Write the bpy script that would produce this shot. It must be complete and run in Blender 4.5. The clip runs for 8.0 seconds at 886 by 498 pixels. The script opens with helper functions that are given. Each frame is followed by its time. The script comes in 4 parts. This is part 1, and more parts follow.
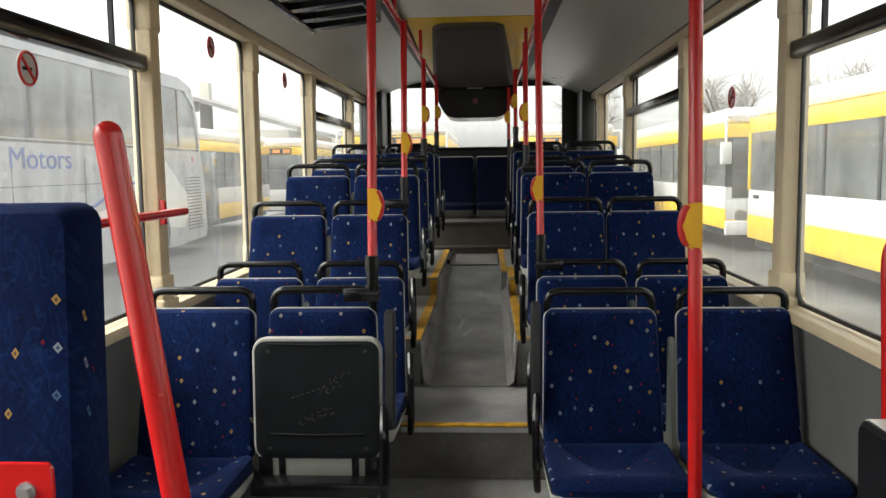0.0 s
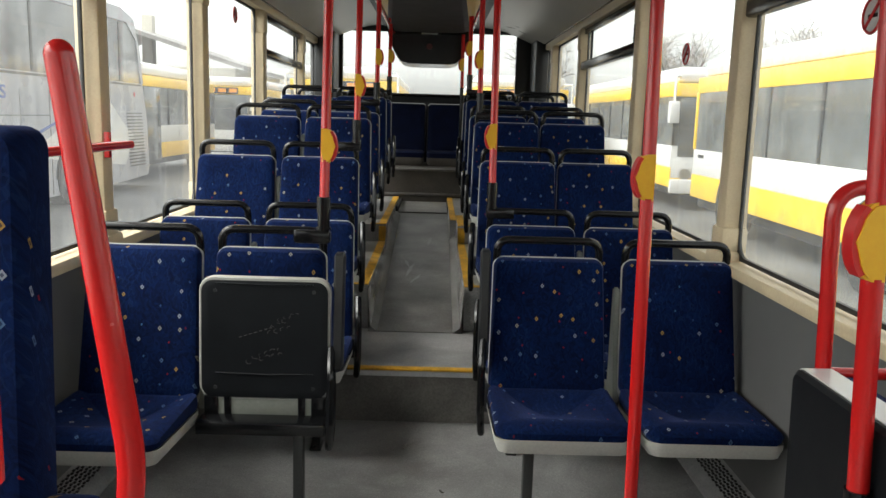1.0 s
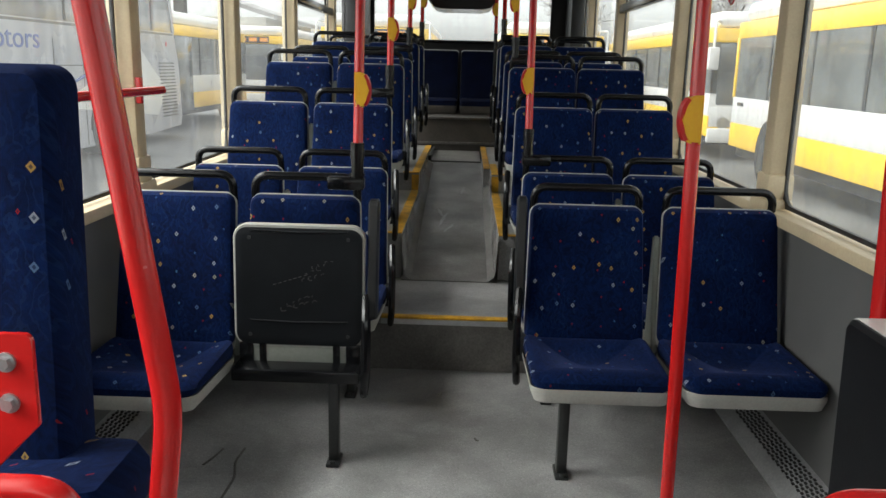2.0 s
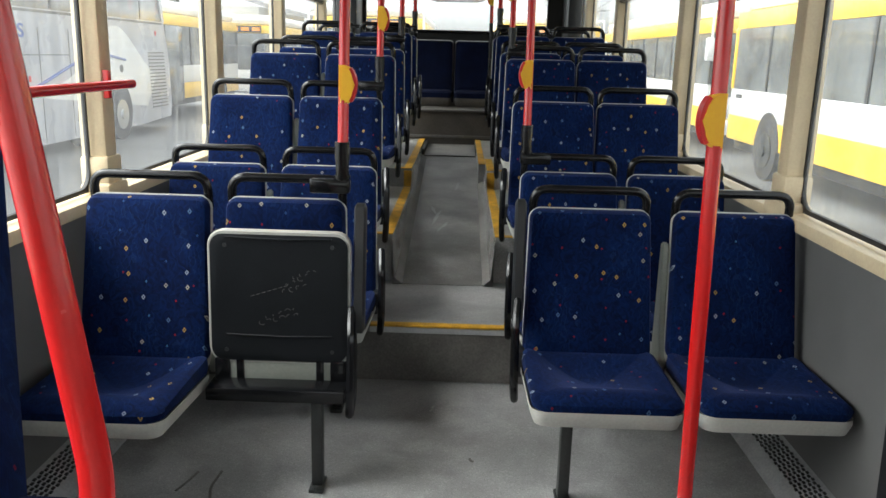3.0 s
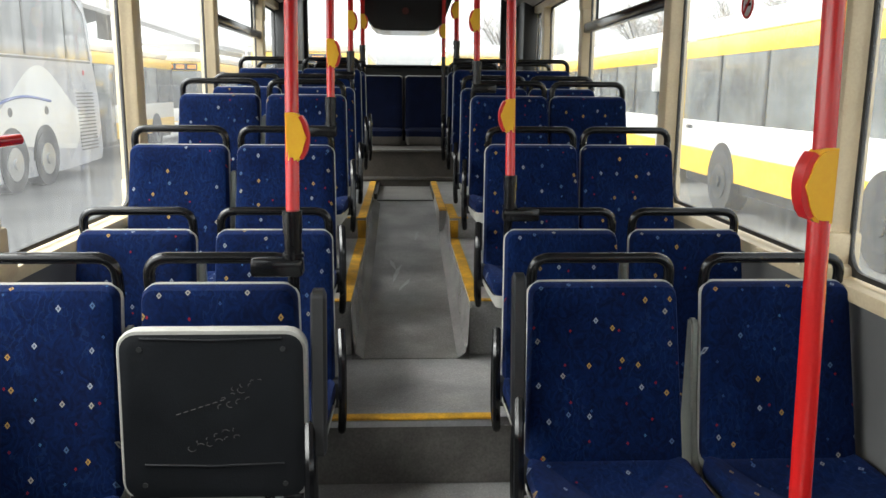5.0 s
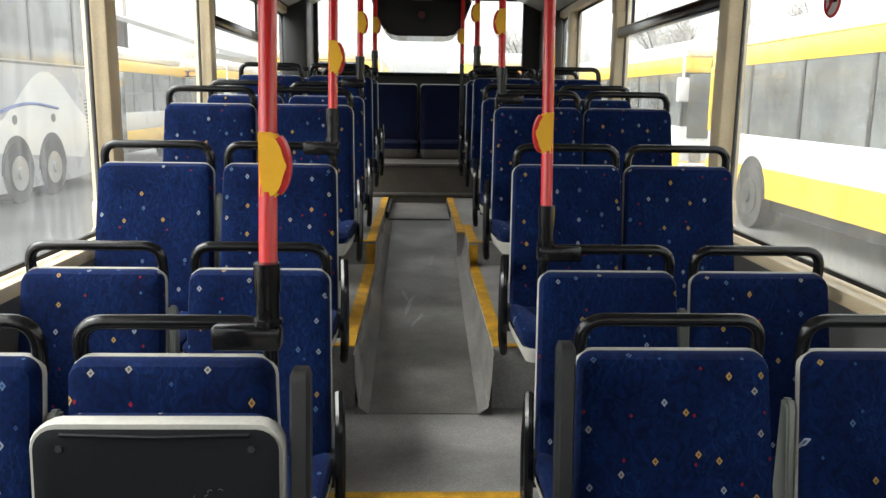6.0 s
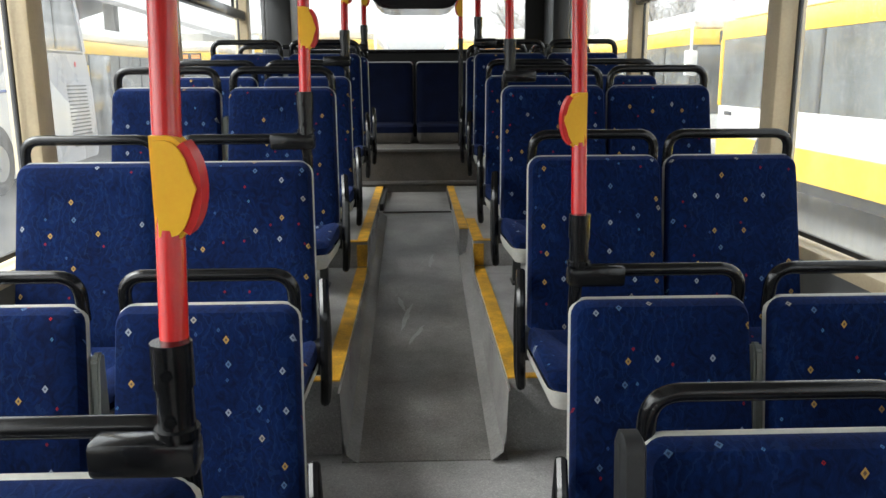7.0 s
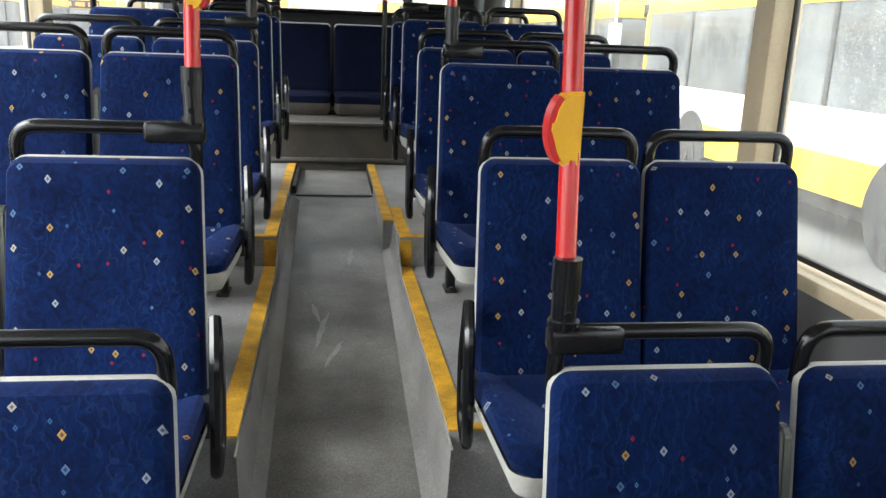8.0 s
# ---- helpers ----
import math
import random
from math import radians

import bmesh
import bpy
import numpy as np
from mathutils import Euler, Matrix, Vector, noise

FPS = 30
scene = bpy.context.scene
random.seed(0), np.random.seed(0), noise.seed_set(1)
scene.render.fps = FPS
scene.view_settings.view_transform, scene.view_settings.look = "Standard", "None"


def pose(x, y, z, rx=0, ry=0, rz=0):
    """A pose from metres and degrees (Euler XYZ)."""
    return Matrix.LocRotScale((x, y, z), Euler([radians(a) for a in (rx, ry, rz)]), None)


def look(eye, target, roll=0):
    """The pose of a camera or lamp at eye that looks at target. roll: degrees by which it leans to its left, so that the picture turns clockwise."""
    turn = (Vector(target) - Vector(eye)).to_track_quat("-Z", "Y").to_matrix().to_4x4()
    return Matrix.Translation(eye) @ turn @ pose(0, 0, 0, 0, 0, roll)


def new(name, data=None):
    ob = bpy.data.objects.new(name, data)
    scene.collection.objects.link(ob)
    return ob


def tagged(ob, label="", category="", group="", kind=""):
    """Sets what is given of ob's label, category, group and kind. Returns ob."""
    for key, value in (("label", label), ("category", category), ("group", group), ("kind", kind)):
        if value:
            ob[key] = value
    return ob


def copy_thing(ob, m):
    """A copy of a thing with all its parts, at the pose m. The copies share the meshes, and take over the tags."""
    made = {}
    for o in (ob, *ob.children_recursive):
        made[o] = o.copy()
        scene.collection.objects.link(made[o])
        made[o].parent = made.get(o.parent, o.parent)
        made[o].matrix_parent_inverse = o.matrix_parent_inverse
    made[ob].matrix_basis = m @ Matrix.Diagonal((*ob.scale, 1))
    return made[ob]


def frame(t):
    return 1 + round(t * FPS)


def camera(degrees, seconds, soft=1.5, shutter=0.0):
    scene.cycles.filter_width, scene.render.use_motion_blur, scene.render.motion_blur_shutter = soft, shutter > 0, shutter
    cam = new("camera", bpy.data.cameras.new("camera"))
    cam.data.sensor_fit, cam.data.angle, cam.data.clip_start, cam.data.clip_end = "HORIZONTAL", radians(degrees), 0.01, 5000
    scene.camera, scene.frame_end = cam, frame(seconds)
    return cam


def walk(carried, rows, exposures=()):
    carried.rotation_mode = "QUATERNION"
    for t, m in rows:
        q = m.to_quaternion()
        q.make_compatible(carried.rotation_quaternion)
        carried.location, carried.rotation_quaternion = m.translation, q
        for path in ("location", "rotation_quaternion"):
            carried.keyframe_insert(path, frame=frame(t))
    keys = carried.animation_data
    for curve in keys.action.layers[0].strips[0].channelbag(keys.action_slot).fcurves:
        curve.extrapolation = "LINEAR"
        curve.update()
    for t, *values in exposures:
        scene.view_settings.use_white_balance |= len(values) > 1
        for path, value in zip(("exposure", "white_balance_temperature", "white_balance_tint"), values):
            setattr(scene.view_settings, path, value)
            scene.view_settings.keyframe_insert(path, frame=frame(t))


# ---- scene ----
cam = camera(57.5, 8.0)
PATH = [
    (0, (0.084, -3.436, 1.367), (-0.025, -1.449, 1.167), -0.8),
    (0.5, (0.043, -3.43, 1.361), (0.049, -1.445, 1.112), 0.8),
    (1, (0.063, -3.437, 1.351), (0.089, -1.464, 1.028), 1.7),
    (1.5, (0.071, -3.418, 1.339), (0.014, -1.46, 0.932), 1.3),
    (2, (0.049, -3.39, 1.329), (0.001, -1.44, 0.885), 1.4),
    (2.2, (0.021, -3.381, 1.328), (0.012, -1.434, 0.871), 1.4),
    (3.5, (0.063, -3.011, 1.341), (-0.052, -1.072, 0.864), 1.9),
    (4, (0.045, -2.903, 1.336), (-0.179, -0.988, 0.805), 2.4),
    (4.5, (-0.072, -2.783, 1.37), (-0.024, -0.824, 0.968), -0.5),
    (5, (-0.048, -2.618, 1.355), (0.052, -0.658, 0.968), 0.5),
    (5.2, (-0.011, -2.526, 1.35), (0.028, -0.555, 1.01), 0.4),
    (6.3, (-0.072, -1.97, 1.365), (0.034, -0.016, 0.955), 1.5),
    (6.5, (-0.087, -1.868, 1.361), (0.076, 0.072, 0.901), 1.2),
    (7, (-0.031, -1.592, 1.361), (0.033, 0.363, 0.944), -0.3),
    (7.5, (-0.008, -1.352, 1.379), (0.09, 0.597, 0.942), 2.5),
    (8, (-0.052, -1.081, 1.395), (0.226, 0.835, 0.895), 2.2),
]
walk(cam, [(t, look(eye, target, roll)) for t, eye, target, roll in PATH],
     [(0, 2.02, 6850, 8), (1.5, 1.96, 6680, 7), (2, 1.87, 6600, 7), (3.5, 2.45, 6430, 7), (5, 2.39, 6580, 8), (6.5, 2.36, 6720, 8), (7, 2.35, 6500, 8), (7.5, 2.34, 6500, 8), (8, 2.92, 6350, 8)])

# ---- world, sun, exposure ----
world = bpy.data.worlds.new("overcast_sky")
scene.world = world
world.use_nodes = True
wn, wl = world.node_tree.nodes, world.node_tree.links
sky = wn.new("ShaderNodeTexSky")
sky.sky_type, sky.sun_disc = "NISHITA", False
sky.sun_elevation, sky.sun_rotation = radians(50), radians(262)
sky.air_density, sky.dust_density = 1.0, 4.0
hsv = wn.new("ShaderNodeHueSaturation")
hsv.inputs["Saturation"].default_value = 0.10
wl.new(sky.outputs[0], hsv.inputs["Color"])
wl.new(hsv.outputs[0], wn["Background"].inputs[0])
wn["Background"].inputs[1].default_value = 0.15
sun_data = bpy.data.lights.new("sun", "SUN")
sun_data.energy, sun_data.angle, sun_data.color = 0.6, radians(70), (1, 0.96, 0.9)
sun = new("sun", sun_data)
sun.rotation_euler = Euler((radians(-40), 0, radians(98)))


# ---- materials ----
def mat(name, color, rough=0.5, metal=0.0, var=0.15, scale=8.0, bump=0.0, bscale=120.0, spec=0.5, stain=None, coat=0.0):
    """A surface with large stains and fine grain."""
    m = bpy.data.materials.new(name)
    m.use_nodes = True
    n, l = m.node_tree.nodes, m.node_tree.links
    b = n["Principled BSDF"]
    b.inputs["Roughness"].default_value, b.inputs["Metallic"].default_value = rough, metal
    b.inputs["Specular IOR Level"].default_value = spec
    b.inputs["Coat Weight"].default_value = coat
    co = n.new("ShaderNodeTexCoord")
    big = n.new("ShaderNodeTexNoise")
    big.inputs["Scale"].default_value, big.inputs["Detail"].default_value = scale, 6
    fine = n.new("ShaderNodeTexNoise")
    fine.inputs["Scale"].default_value, fine.inputs["Detail"].default_value = bscale, 3
    for t in (big, fine):
        l.new(co.outputs["Object"], t.inputs["Vector"])
    ramp = n.new("ShaderNodeValToRGB")
    lo = stain or tuple(c * (1 - var) for c in color)
    hi = tuple(min(1, c * (1 + var)) for c in color)
    ramp.color_ramp.elements[0].position, ramp.color_ramp.elements[1].position = 0.3, 0.7
    ramp.color_ramp.elements[0].color, ramp.color_ramp.elements[1].color = (*lo, 1), (*hi, 1)
    mix = n.new("ShaderNodeMix")
    mix.data_type, mix.blend_type = "RGBA", "OVERLAY"
    mix.inputs[0].default_value = min(1.0, var * 2)
    l.new(big.outputs["Fac"], ramp.inputs[0])
    l.new(ramp.outputs[0], mix.inputs[6])
    l.new(fine.outputs["Fac"], mix.inputs[7])
    l.new(mix.outputs[2], b.inputs["Base Color"])
    rr = n.new("ShaderNodeMapRange")
    rr.inputs[3].default_value, rr.inputs[4].default_value = max(0.02, rough - min(0.12, rough * 0.2)), min(1, rough + min(0.12, rough * 0.2))
    l.new(big.outputs["Fac"], rr.inputs[0])
    l.new(rr.outputs[0], b.inputs["Roughness"])
    if bump:
        bp = n.new("ShaderNodeBump")
        bp.inputs["Strength"].default_value, bp.inputs["Distance"].default_value = bump, 0.002
        l.new(fine.outputs["Fac"], bp.inputs["Height"])
        l.new(bp.outputs[0], b.inputs["Normal"])
    return m


def fabric(name, skew=0.0):
    """Dark blue moquette with scattered small diamonds in yellow, grey-white and red."""
    m = bpy.data.materials.new(name)
    m.use_nodes = True
    n, l = m.node_tree.nodes, m.node_tree.links
    b = n["Principled BSDF"]
    b.inputs["Roughness"].default_value = 0.9
    b.inputs["Specular IOR Level"].default_value = 0.09
    b.inputs["Sheen Weight"].default_value = 0.12
    b.inputs["Sheen Roughness"].default_value = 0.45
    b.inputs["Sheen Tint"].default_value = (0.25, 0.35, 0.9, 1)
    co, info = n.new("ShaderNodeTexCoord"), n.new("ShaderNodeObjectInfo")
    sep = n.new("ShaderNodeSeparateXYZ")
    l.new(co.outputs["Object"], sep.inputs[0])

    def calc(op, a, c, d=None):
        k = n.new("ShaderNodeMath")
        k.operation = op
        for i, v in enumerate((a, c, d)):
            if v is None:
                continue
            if isinstance(v, (int, float)):
                k.inputs[i].default_value = v
            else:
                l.new(v, k.inputs[i])
        return k.outputs[0]

    shift = calc("MULTIPLY", info.outputs["Random"], 37.0)
    u = calc("ADD", calc("SUBTRACT", sep.outputs[0], calc("MULTIPLY", sep.outputs[1], skew)), shift)
    v = calc("ADD", calc("MULTIPLY", calc("ADD", sep.outputs[2], sep.outputs[1]), 0.66), calc("MULTIPLY", info.outputs["Random"], 11.3))
    vec = n.new("ShaderNodeCombineXYZ")
    l.new(u, vec.inputs[0]), l.new(v, vec.inputs[1])
    base = n.new("ShaderNodeTexNoise")
    base.inputs["Scale"].default_value, base.inputs["Detail"].default_value, base.inputs["Distortion"].default_value = 34, 5, 2.2
    l.new(vec.outputs[0], base.inputs["Vector"])
    worn = n.new("ShaderNodeTexNoise")
    worn.inputs["Scale"].default_value = 5
    l.new(vec.outputs[0], worn.inputs["Vector"])
    tone = calc("ADD", calc("MULTIPLY", base.outputs["Fac"], 0.75), calc("MULTIPLY", worn.outputs["Fac"], 0.35))
    ramp = n.new("ShaderNodeValToRGB")
    e = ramp.color_ramp.elements
    e[0].position, e[0].color = 0.40, (0.0008, 0.0038, 0.0215, 1)
    e[1].position, e[1].color = 0.72, (0.0017, 0.0113, 0.060, 1)
    l.new(tone, ramp.inputs[0])
    thread = n.new("ShaderNodeTexWave")
    thread.inputs["Scale"].default_value, thread.inputs["Distortion"].default_value = 14, 16
    thread.inputs["Detail"].default_value, thread.inputs["Detail Scale"].default_value = 3, 1.6
    l.new(vec.outputs[0], thread.inputs["Vector"])
    lines = calc("MULTIPLY", calc("GREATER_THAN", thread.outputs["Fac"], 0.90), calc("GREATER_THAN", worn.outputs["Fac"], 0.50))
    squiggle = n.new("ShaderNodeMix")
    squiggle.data_type = "RGBA"
    l.new(calc("MULTIPLY", lines, 0.13), squiggle.inputs[0])
    l.new(ramp.outputs[0], squiggle.inputs[6])
    squiggle.inputs[7].default_value = (0.022, 0.055, 0.15, 1)
    color = squiggle.outputs[2]
    for scale, size, tints, keep in (
        (15.0, 0.102, ((0.30, 0.19, 0.055), (0.21, 0.24, 0.29), (0.06, 0.11, 0.20), (0.24, 0.23, 0.20)), 0.58),
        (13.0, 0.048, ((0.22, 0.010, 0.012), (0.03, 0.07, 0.17), (0.20, 0.012, 0.015), (0.05, 0.13, 0.24)), 0.60),
    ):
        vo = n.new("ShaderNodeTexVoronoi")
        vo.voronoi_dimensions, vo.distance, vo.feature = "2D", "MANHATTAN", "F1"
        vo.inputs["Scale"].default_value, vo.inputs["Randomness"].default_value = scale, 0.78
        off = n.new("ShaderNodeVectorMath")
        off.operation = "ADD"
        off.inputs[1].default_value = (scale * 0.31, scale * 0.17, 0)
        l.new(vec.outputs[0], off.inputs[0])
        l.new(off.outputs[0], vo.inputs["Vector"])
        pick = n.new("ShaderNodeSeparateColor")
        l.new(vo.outputs["Color"], pick.inputs[0])
        inside = calc("LESS_THAN", vo.outputs["Distance"], size)
        ring = calc("SUBTRACT", 1.0, calc("MULTIPLY", calc("LESS_THAN", vo.outputs["Distance"], size * 0.45), 0.7))
        there = calc("LESS_THAN", pick.outputs[0], keep)
        tint = n.new("ShaderNodeValToRGB")
        tint.color_ramp.interpolation = "CONSTANT"
        te = tint.color_ramp.elements
        te[0].color = (*tints[0], 1)
        te[1].position, te[1].color = 0.30, (*tints[1], 1)
        for p, c in ((0.58, tints[2]), (0.84, tints[3])):
            te.new(p).color = (*c, 1)
        l.new(pick.outputs[1], tint.inputs[0])
        mix = n.new("ShaderNodeMix")
        mix.data_type = "RGBA"
        l.new(calc("MULTIPLY", calc("MULTIPLY", inside, there), ring), mix.inputs[0])
        l.new(color, mix.inputs[6]), l.new(tint.outputs[0], mix.inputs[7])
        color = mix.outputs[2]
    l.new(color, b.inputs["Base Color"])
    weave = n.new("ShaderNodeTexNoise")
    weave.inputs["Scale"].default_value = 420
    l.new(vec.outputs[0], weave.inputs["Vector"])
    bp = n.new("ShaderNodeBump")
    bp.inputs["Strength"].default_value, bp.inputs["Distance"].default_value = 0.35, 0.002
    l.new(weave.outputs["Fac"], bp.inputs["Height"])
    l.new(bp.outputs[0], b.inputs["Normal"])
    return m


def flecks(m, amount=0.32):
    """Salt-and-pepper flecks in a vinyl floor, and broad grey scuffing."""
    n, l = m.node_tree.nodes, m.node_tree.links
    b = n["Principled BSDF"]
    was = b.inputs["Base Color"].links[0].from_socket
    co = n.new("ShaderNodeTexCoord")
    vo = n.new("ShaderNodeTexVoronoi")
    vo.inputs["Scale"].default_value = 210
    l.new(co.outputs["Object"], vo.inputs["Vector"])
    pick = n.new("ShaderNodeSeparateColor")
    l.new(vo.outputs["Color"], pick.inputs[0])
    ramp = n.new("ShaderNodeValToRGB")
    ramp.color_ramp.interpolation = "CONSTANT"
    e = ramp.color_ramp.elements
    e[0].color = (0.30, 0.30, 0.30, 1)
    e[1].position, e[1].color = 0.16, (0.92, 0.92, 0.92, 1)
    e.new(0.86).color = (1.75, 1.75, 1.72, 1)
    l.new(pick.outputs[0], ramp.inputs[0])
    mix = n.new("ShaderNodeMix")
    mix.data_type, mix.blend_type = "RGBA", "MULTIPLY"
    mix.inputs[0].default_value = amount
    l.new(was, mix.inputs[6]), l.new(ramp.outputs[0], mix.inputs[7])
    scuff = n.new("ShaderNodeTexNoise")
    scuff.inputs["Scale"].default_value, scuff.inputs["Detail"].default_value, scuff.inputs["Distortion"].default_value = 2.6, 8, 1.5
    l.new(co.outputs["Object"], scuff.inputs["Vector"])
    sr = n.new("ShaderNodeMapRange")
    sr.inputs[1].default_value, sr.inputs[2].default_value, sr.inputs[3].default_value, sr.inputs[4].default_value = 0.35, 0.65, 0.72, 1.12
    l.new(scuff.outputs["Fac"], sr.inputs[0])
    dirt = n.new("ShaderNodeMix")
    dirt.data_type, dirt.blend_type = "RGBA", "MULTIPLY"
    dirt.inputs[0].default_value = 0.8
    l.new(mix.outputs[2], dirt.inputs[6]), l.new(sr.outputs[0], dirt.inputs[7])
    l.new(dirt.outputs[2], b.inputs["Base Color"])


def glass(name, dirt=0.06, tint=(0.93, 0.95, 0.95), drops=0.0):
    """A thin pane: clear, with a mirror sheen, and a film of dirt, streaks and drops."""
    m = bpy.data.materials.new(name)
    m.use_nodes = True
    n, l = m.node_tree.nodes, m.node_tree.links
    n.remove(n["Principled BSDF"])
    clear, gloss, film = n.new("ShaderNodeBsdfTransparent"), n.new("ShaderNodeBsdfGlossy"), n.new("ShaderNodeBsdfTranslucent")
    clear.inputs[0].default_value = (*tint, 1)
    gloss.inputs["Roughness"].default_value = 0.02
    film.inputs[0].default_value = (0.85, 0.87, 0.88, 1)
    lw, pw = n.new("ShaderNodeLayerWeight"), n.new("ShaderNodeMapRange")
    lw.inputs[0].default_value = 0.5
    pw.inputs[1].default_value, pw.inputs[2].default_value = 0.55, 1.0
    pw.inputs[3].default_value, pw.inputs[4].default_value = 0.025, 0.22
    l.new(lw.outputs["Facing"], pw.inputs[0])
    fr = pw
    a, c = n.new("ShaderNodeMixShader"), n.new("ShaderNodeMixShader")
    l.new(fr.outputs[0], a.inputs[0]), l.new(clear.outputs[0], a.inputs[1]), l.new(gloss.outputs[0], a.inputs[2])
    co, mp, no = n.new("ShaderNodeTexCoord"), n.new("ShaderNodeMapping"), n.new("ShaderNodeTexNoise")
    mp.inputs["Scale"].default_value = (17, 17, 2.6)
    no.inputs["Scale"].default_value, no.inputs["Detail"].default_value = 1.6, 6
    l.new(co.outputs["Object"], mp.inputs[0]), l.new(mp.outputs[0], no.inputs["Vector"])
    rg = n.new("ShaderNodeMapRange")
    rg.inputs[1].default_value, rg.inputs[2].default_value = 0.38, 0.75
    rg.inputs[3].default_value, rg.inputs[4].default_value = dirt * 0.45, dirt
    l.new(no.outputs["Fac"], rg.inputs[0])
    fac = rg.outputs[0]
    if drops:
        vo = n.new("ShaderNodeTexVoronoi")
        vo.inputs["Scale"].default_value = 115
        l.new(co.outputs["Object"], vo.inputs["Vector"])
        pk = n.new("ShaderNodeMapRange")
        pk.inputs[1].default_value, pk.inputs[2].default_value = 0.34, 0.14
        pk.inputs[3].default_value, pk.inputs[4].default_value = 0.0, drops
        l.new(vo.outputs["Distance"], pk.inputs[0])
        patch = n.new("ShaderNodeTexNoise")
        patch.inputs["Scale"].default_value = 3.5
        l.new(co.outputs["Object"], patch.inputs["Vector"])
        pr = n.new("ShaderNodeMapRange")
        pr.inputs[1].default_value, pr.inputs[2].default_value = 0.42, 0.6
        l.new(patch.outputs["Fac"], pr.inputs[0])
        mu, ad = n.new("ShaderNodeMath"), n.new("ShaderNodeMath")
        mu.operation, ad.operation = "MULTIPLY", "ADD"
        l.new(pk.outputs[0], mu.inputs[0]), l.new(pr.outputs[0], mu.inputs[1])
        l.new(mu.outputs[0], ad.inputs[0]), l.new(fac, ad.inputs[1])
        fac = ad.outputs[0]
    l.new(fac, c.inputs[0]), l.new(a.outputs[0], c.inputs[1]), l.new(film.outputs[0], c.inputs[2])
    l.new(c.outputs[0], n["Material Output"].inputs[0])
    return m


FABRIC = fabric("blue_moquette")
FABRIC_HIGH = fabric("blue_moquette_high_back", 0.9)
NAVY = mat("dark_navy_cloth", (0.0022, 0.0045, 0.018), 0.9, var=0.3, bump=0.3, bscale=400, spec=0.1)
SHELL = mat("light_grey_plastic", (0.39, 0.39, 0.36), 0.4, var=0.08, bump=0.05)
BLACK = mat("black_plastic", (0.005, 0.0054, 0.0062), 0.2, var=0.2, bump=0.05, spec=0.4)
PANEL = mat("black_moulded_panel", (0.0065, 0.0078, 0.0095), 0.5, var=0.2, bump=0.25, bscale=300, spec=0.16)
DARK = mat("dark_grey_plastic", (0.011, 0.012, 0.013), 0.5, var=0.2, bump=0.1)
STEEL_DARK = mat("painted_steel", (0.02, 0.022, 0.022), 0.4, var=0.2)
RED = mat("red_enamel", (0.52, 0.012, 0.012), 0.25, var=0.03, scale=30, coat=0.3)
YELLOW = mat("yellow_plastic", (0.80, 0.43, 0.02), 0.4, var=0.06)
REDPL = mat("red_plastic", (0.55, 0.02, 0.02), 0.35, var=0.05)
LATCH = mat("dull_red_plastic", (0.09, 0.015, 0.012), 0.5)
DULL = mat("dull_metal_edge", (0.12, 0.115, 0.11), 0.45, metal=0.3, var=0.2)
STRIP = mat("yellow_edge_strip", (0.62, 0.33, 0.02), 0.6, var=0.25, scale=14, stain=(0.34, 0.19, 0.02))
FLOOR = mat("grey_vinyl", (0.312, 0.312, 0.311), 0.40, var=0.2, scale=3.0, bump=0.12, bscale=260, stain=(0.215, 0.215, 0.214))
RAMP = mat("worn_grey_vinyl", (0.237, 0.235, 0.229), 0.40, var=0.3, scale=4.0, bump=0.1, bscale=200, stain=(0.15, 0.146, 0.138))
flecks(FLOOR, 0.22)
flecks(RAMP, 0.2)
COVE = mat("polished_grey_vinyl", (0.26, 0.257, 0.25), 0.24, var=0.15, scale=5.0, bump=0.05, bscale=120, spec=0.6)
RISER = mat("dark_riser_vinyl", (0.12, 0.115, 0.107), 0.6, var=0.25, bump=0.15)
WING = mat("grey_green_plastic", (0.22, 0.235, 0.21), 0.45, var=0.08)
WALL = mat("grey_wall_laminate", (0.122, 0.123, 0.122), 0.5, var=0.10, bump=0.12, bscale=320)
CREAM = mat("cream_plastic", (0.63, 0.52, 0.345), 0.45, var=0.08, bump=0.05)
CEIL = mat("pale_ceiling_laminate", (0.47, 0.455, 0.41), 0.30, var=0.08, scale=2)
# Whiter than CEIL: front light on the middle ceiling is put into the colour.
CEIL_MID = mat("ceiling_laminate_lit_white", (0.76, 0.745, 0.70), 0.45, var=0.06, scale=2)
HATCH = mat("brown_grey_hatch_plastic", (0.050, 0.045, 0.041), 0.5, var=0.15, bump=0.05)
RISER_REAR = mat("dark_brown_riser_vinyl", (0.058, 0.052, 0.045), 0.6, var=0.25, bump=0.15)
CASING = mat("grey_painted_metal", (0.36, 0.365, 0.37), 0.4, metal=0.2, var=0.15, scale=12)
RUBBER = mat("black_rubber", (0.015, 0.015, 0.015), 0.6, var=0.2)
METAL = mat("brushed_aluminium", (0.45, 0.46, 0.47), 0.35, metal=0.8, var=0.1, scale=20)
GLASS_DRY = glass("window_glass", 0.055)
GLASS_WET = glass("wet_window_glass", 0.14, drops=0.20)
ASPHALT = mat("wet_asphalt", (0.13, 0.13, 0.125), 0.42, var=0.3, scale=0.7, bump=0.3, bscale=60, stain=(0.075, 0.075, 0.075))
BUS_YELLOW = mat("bus_yellow_paint", (0.80, 0.50, 0.02), 0.3, var=0.05, scale=1.5)
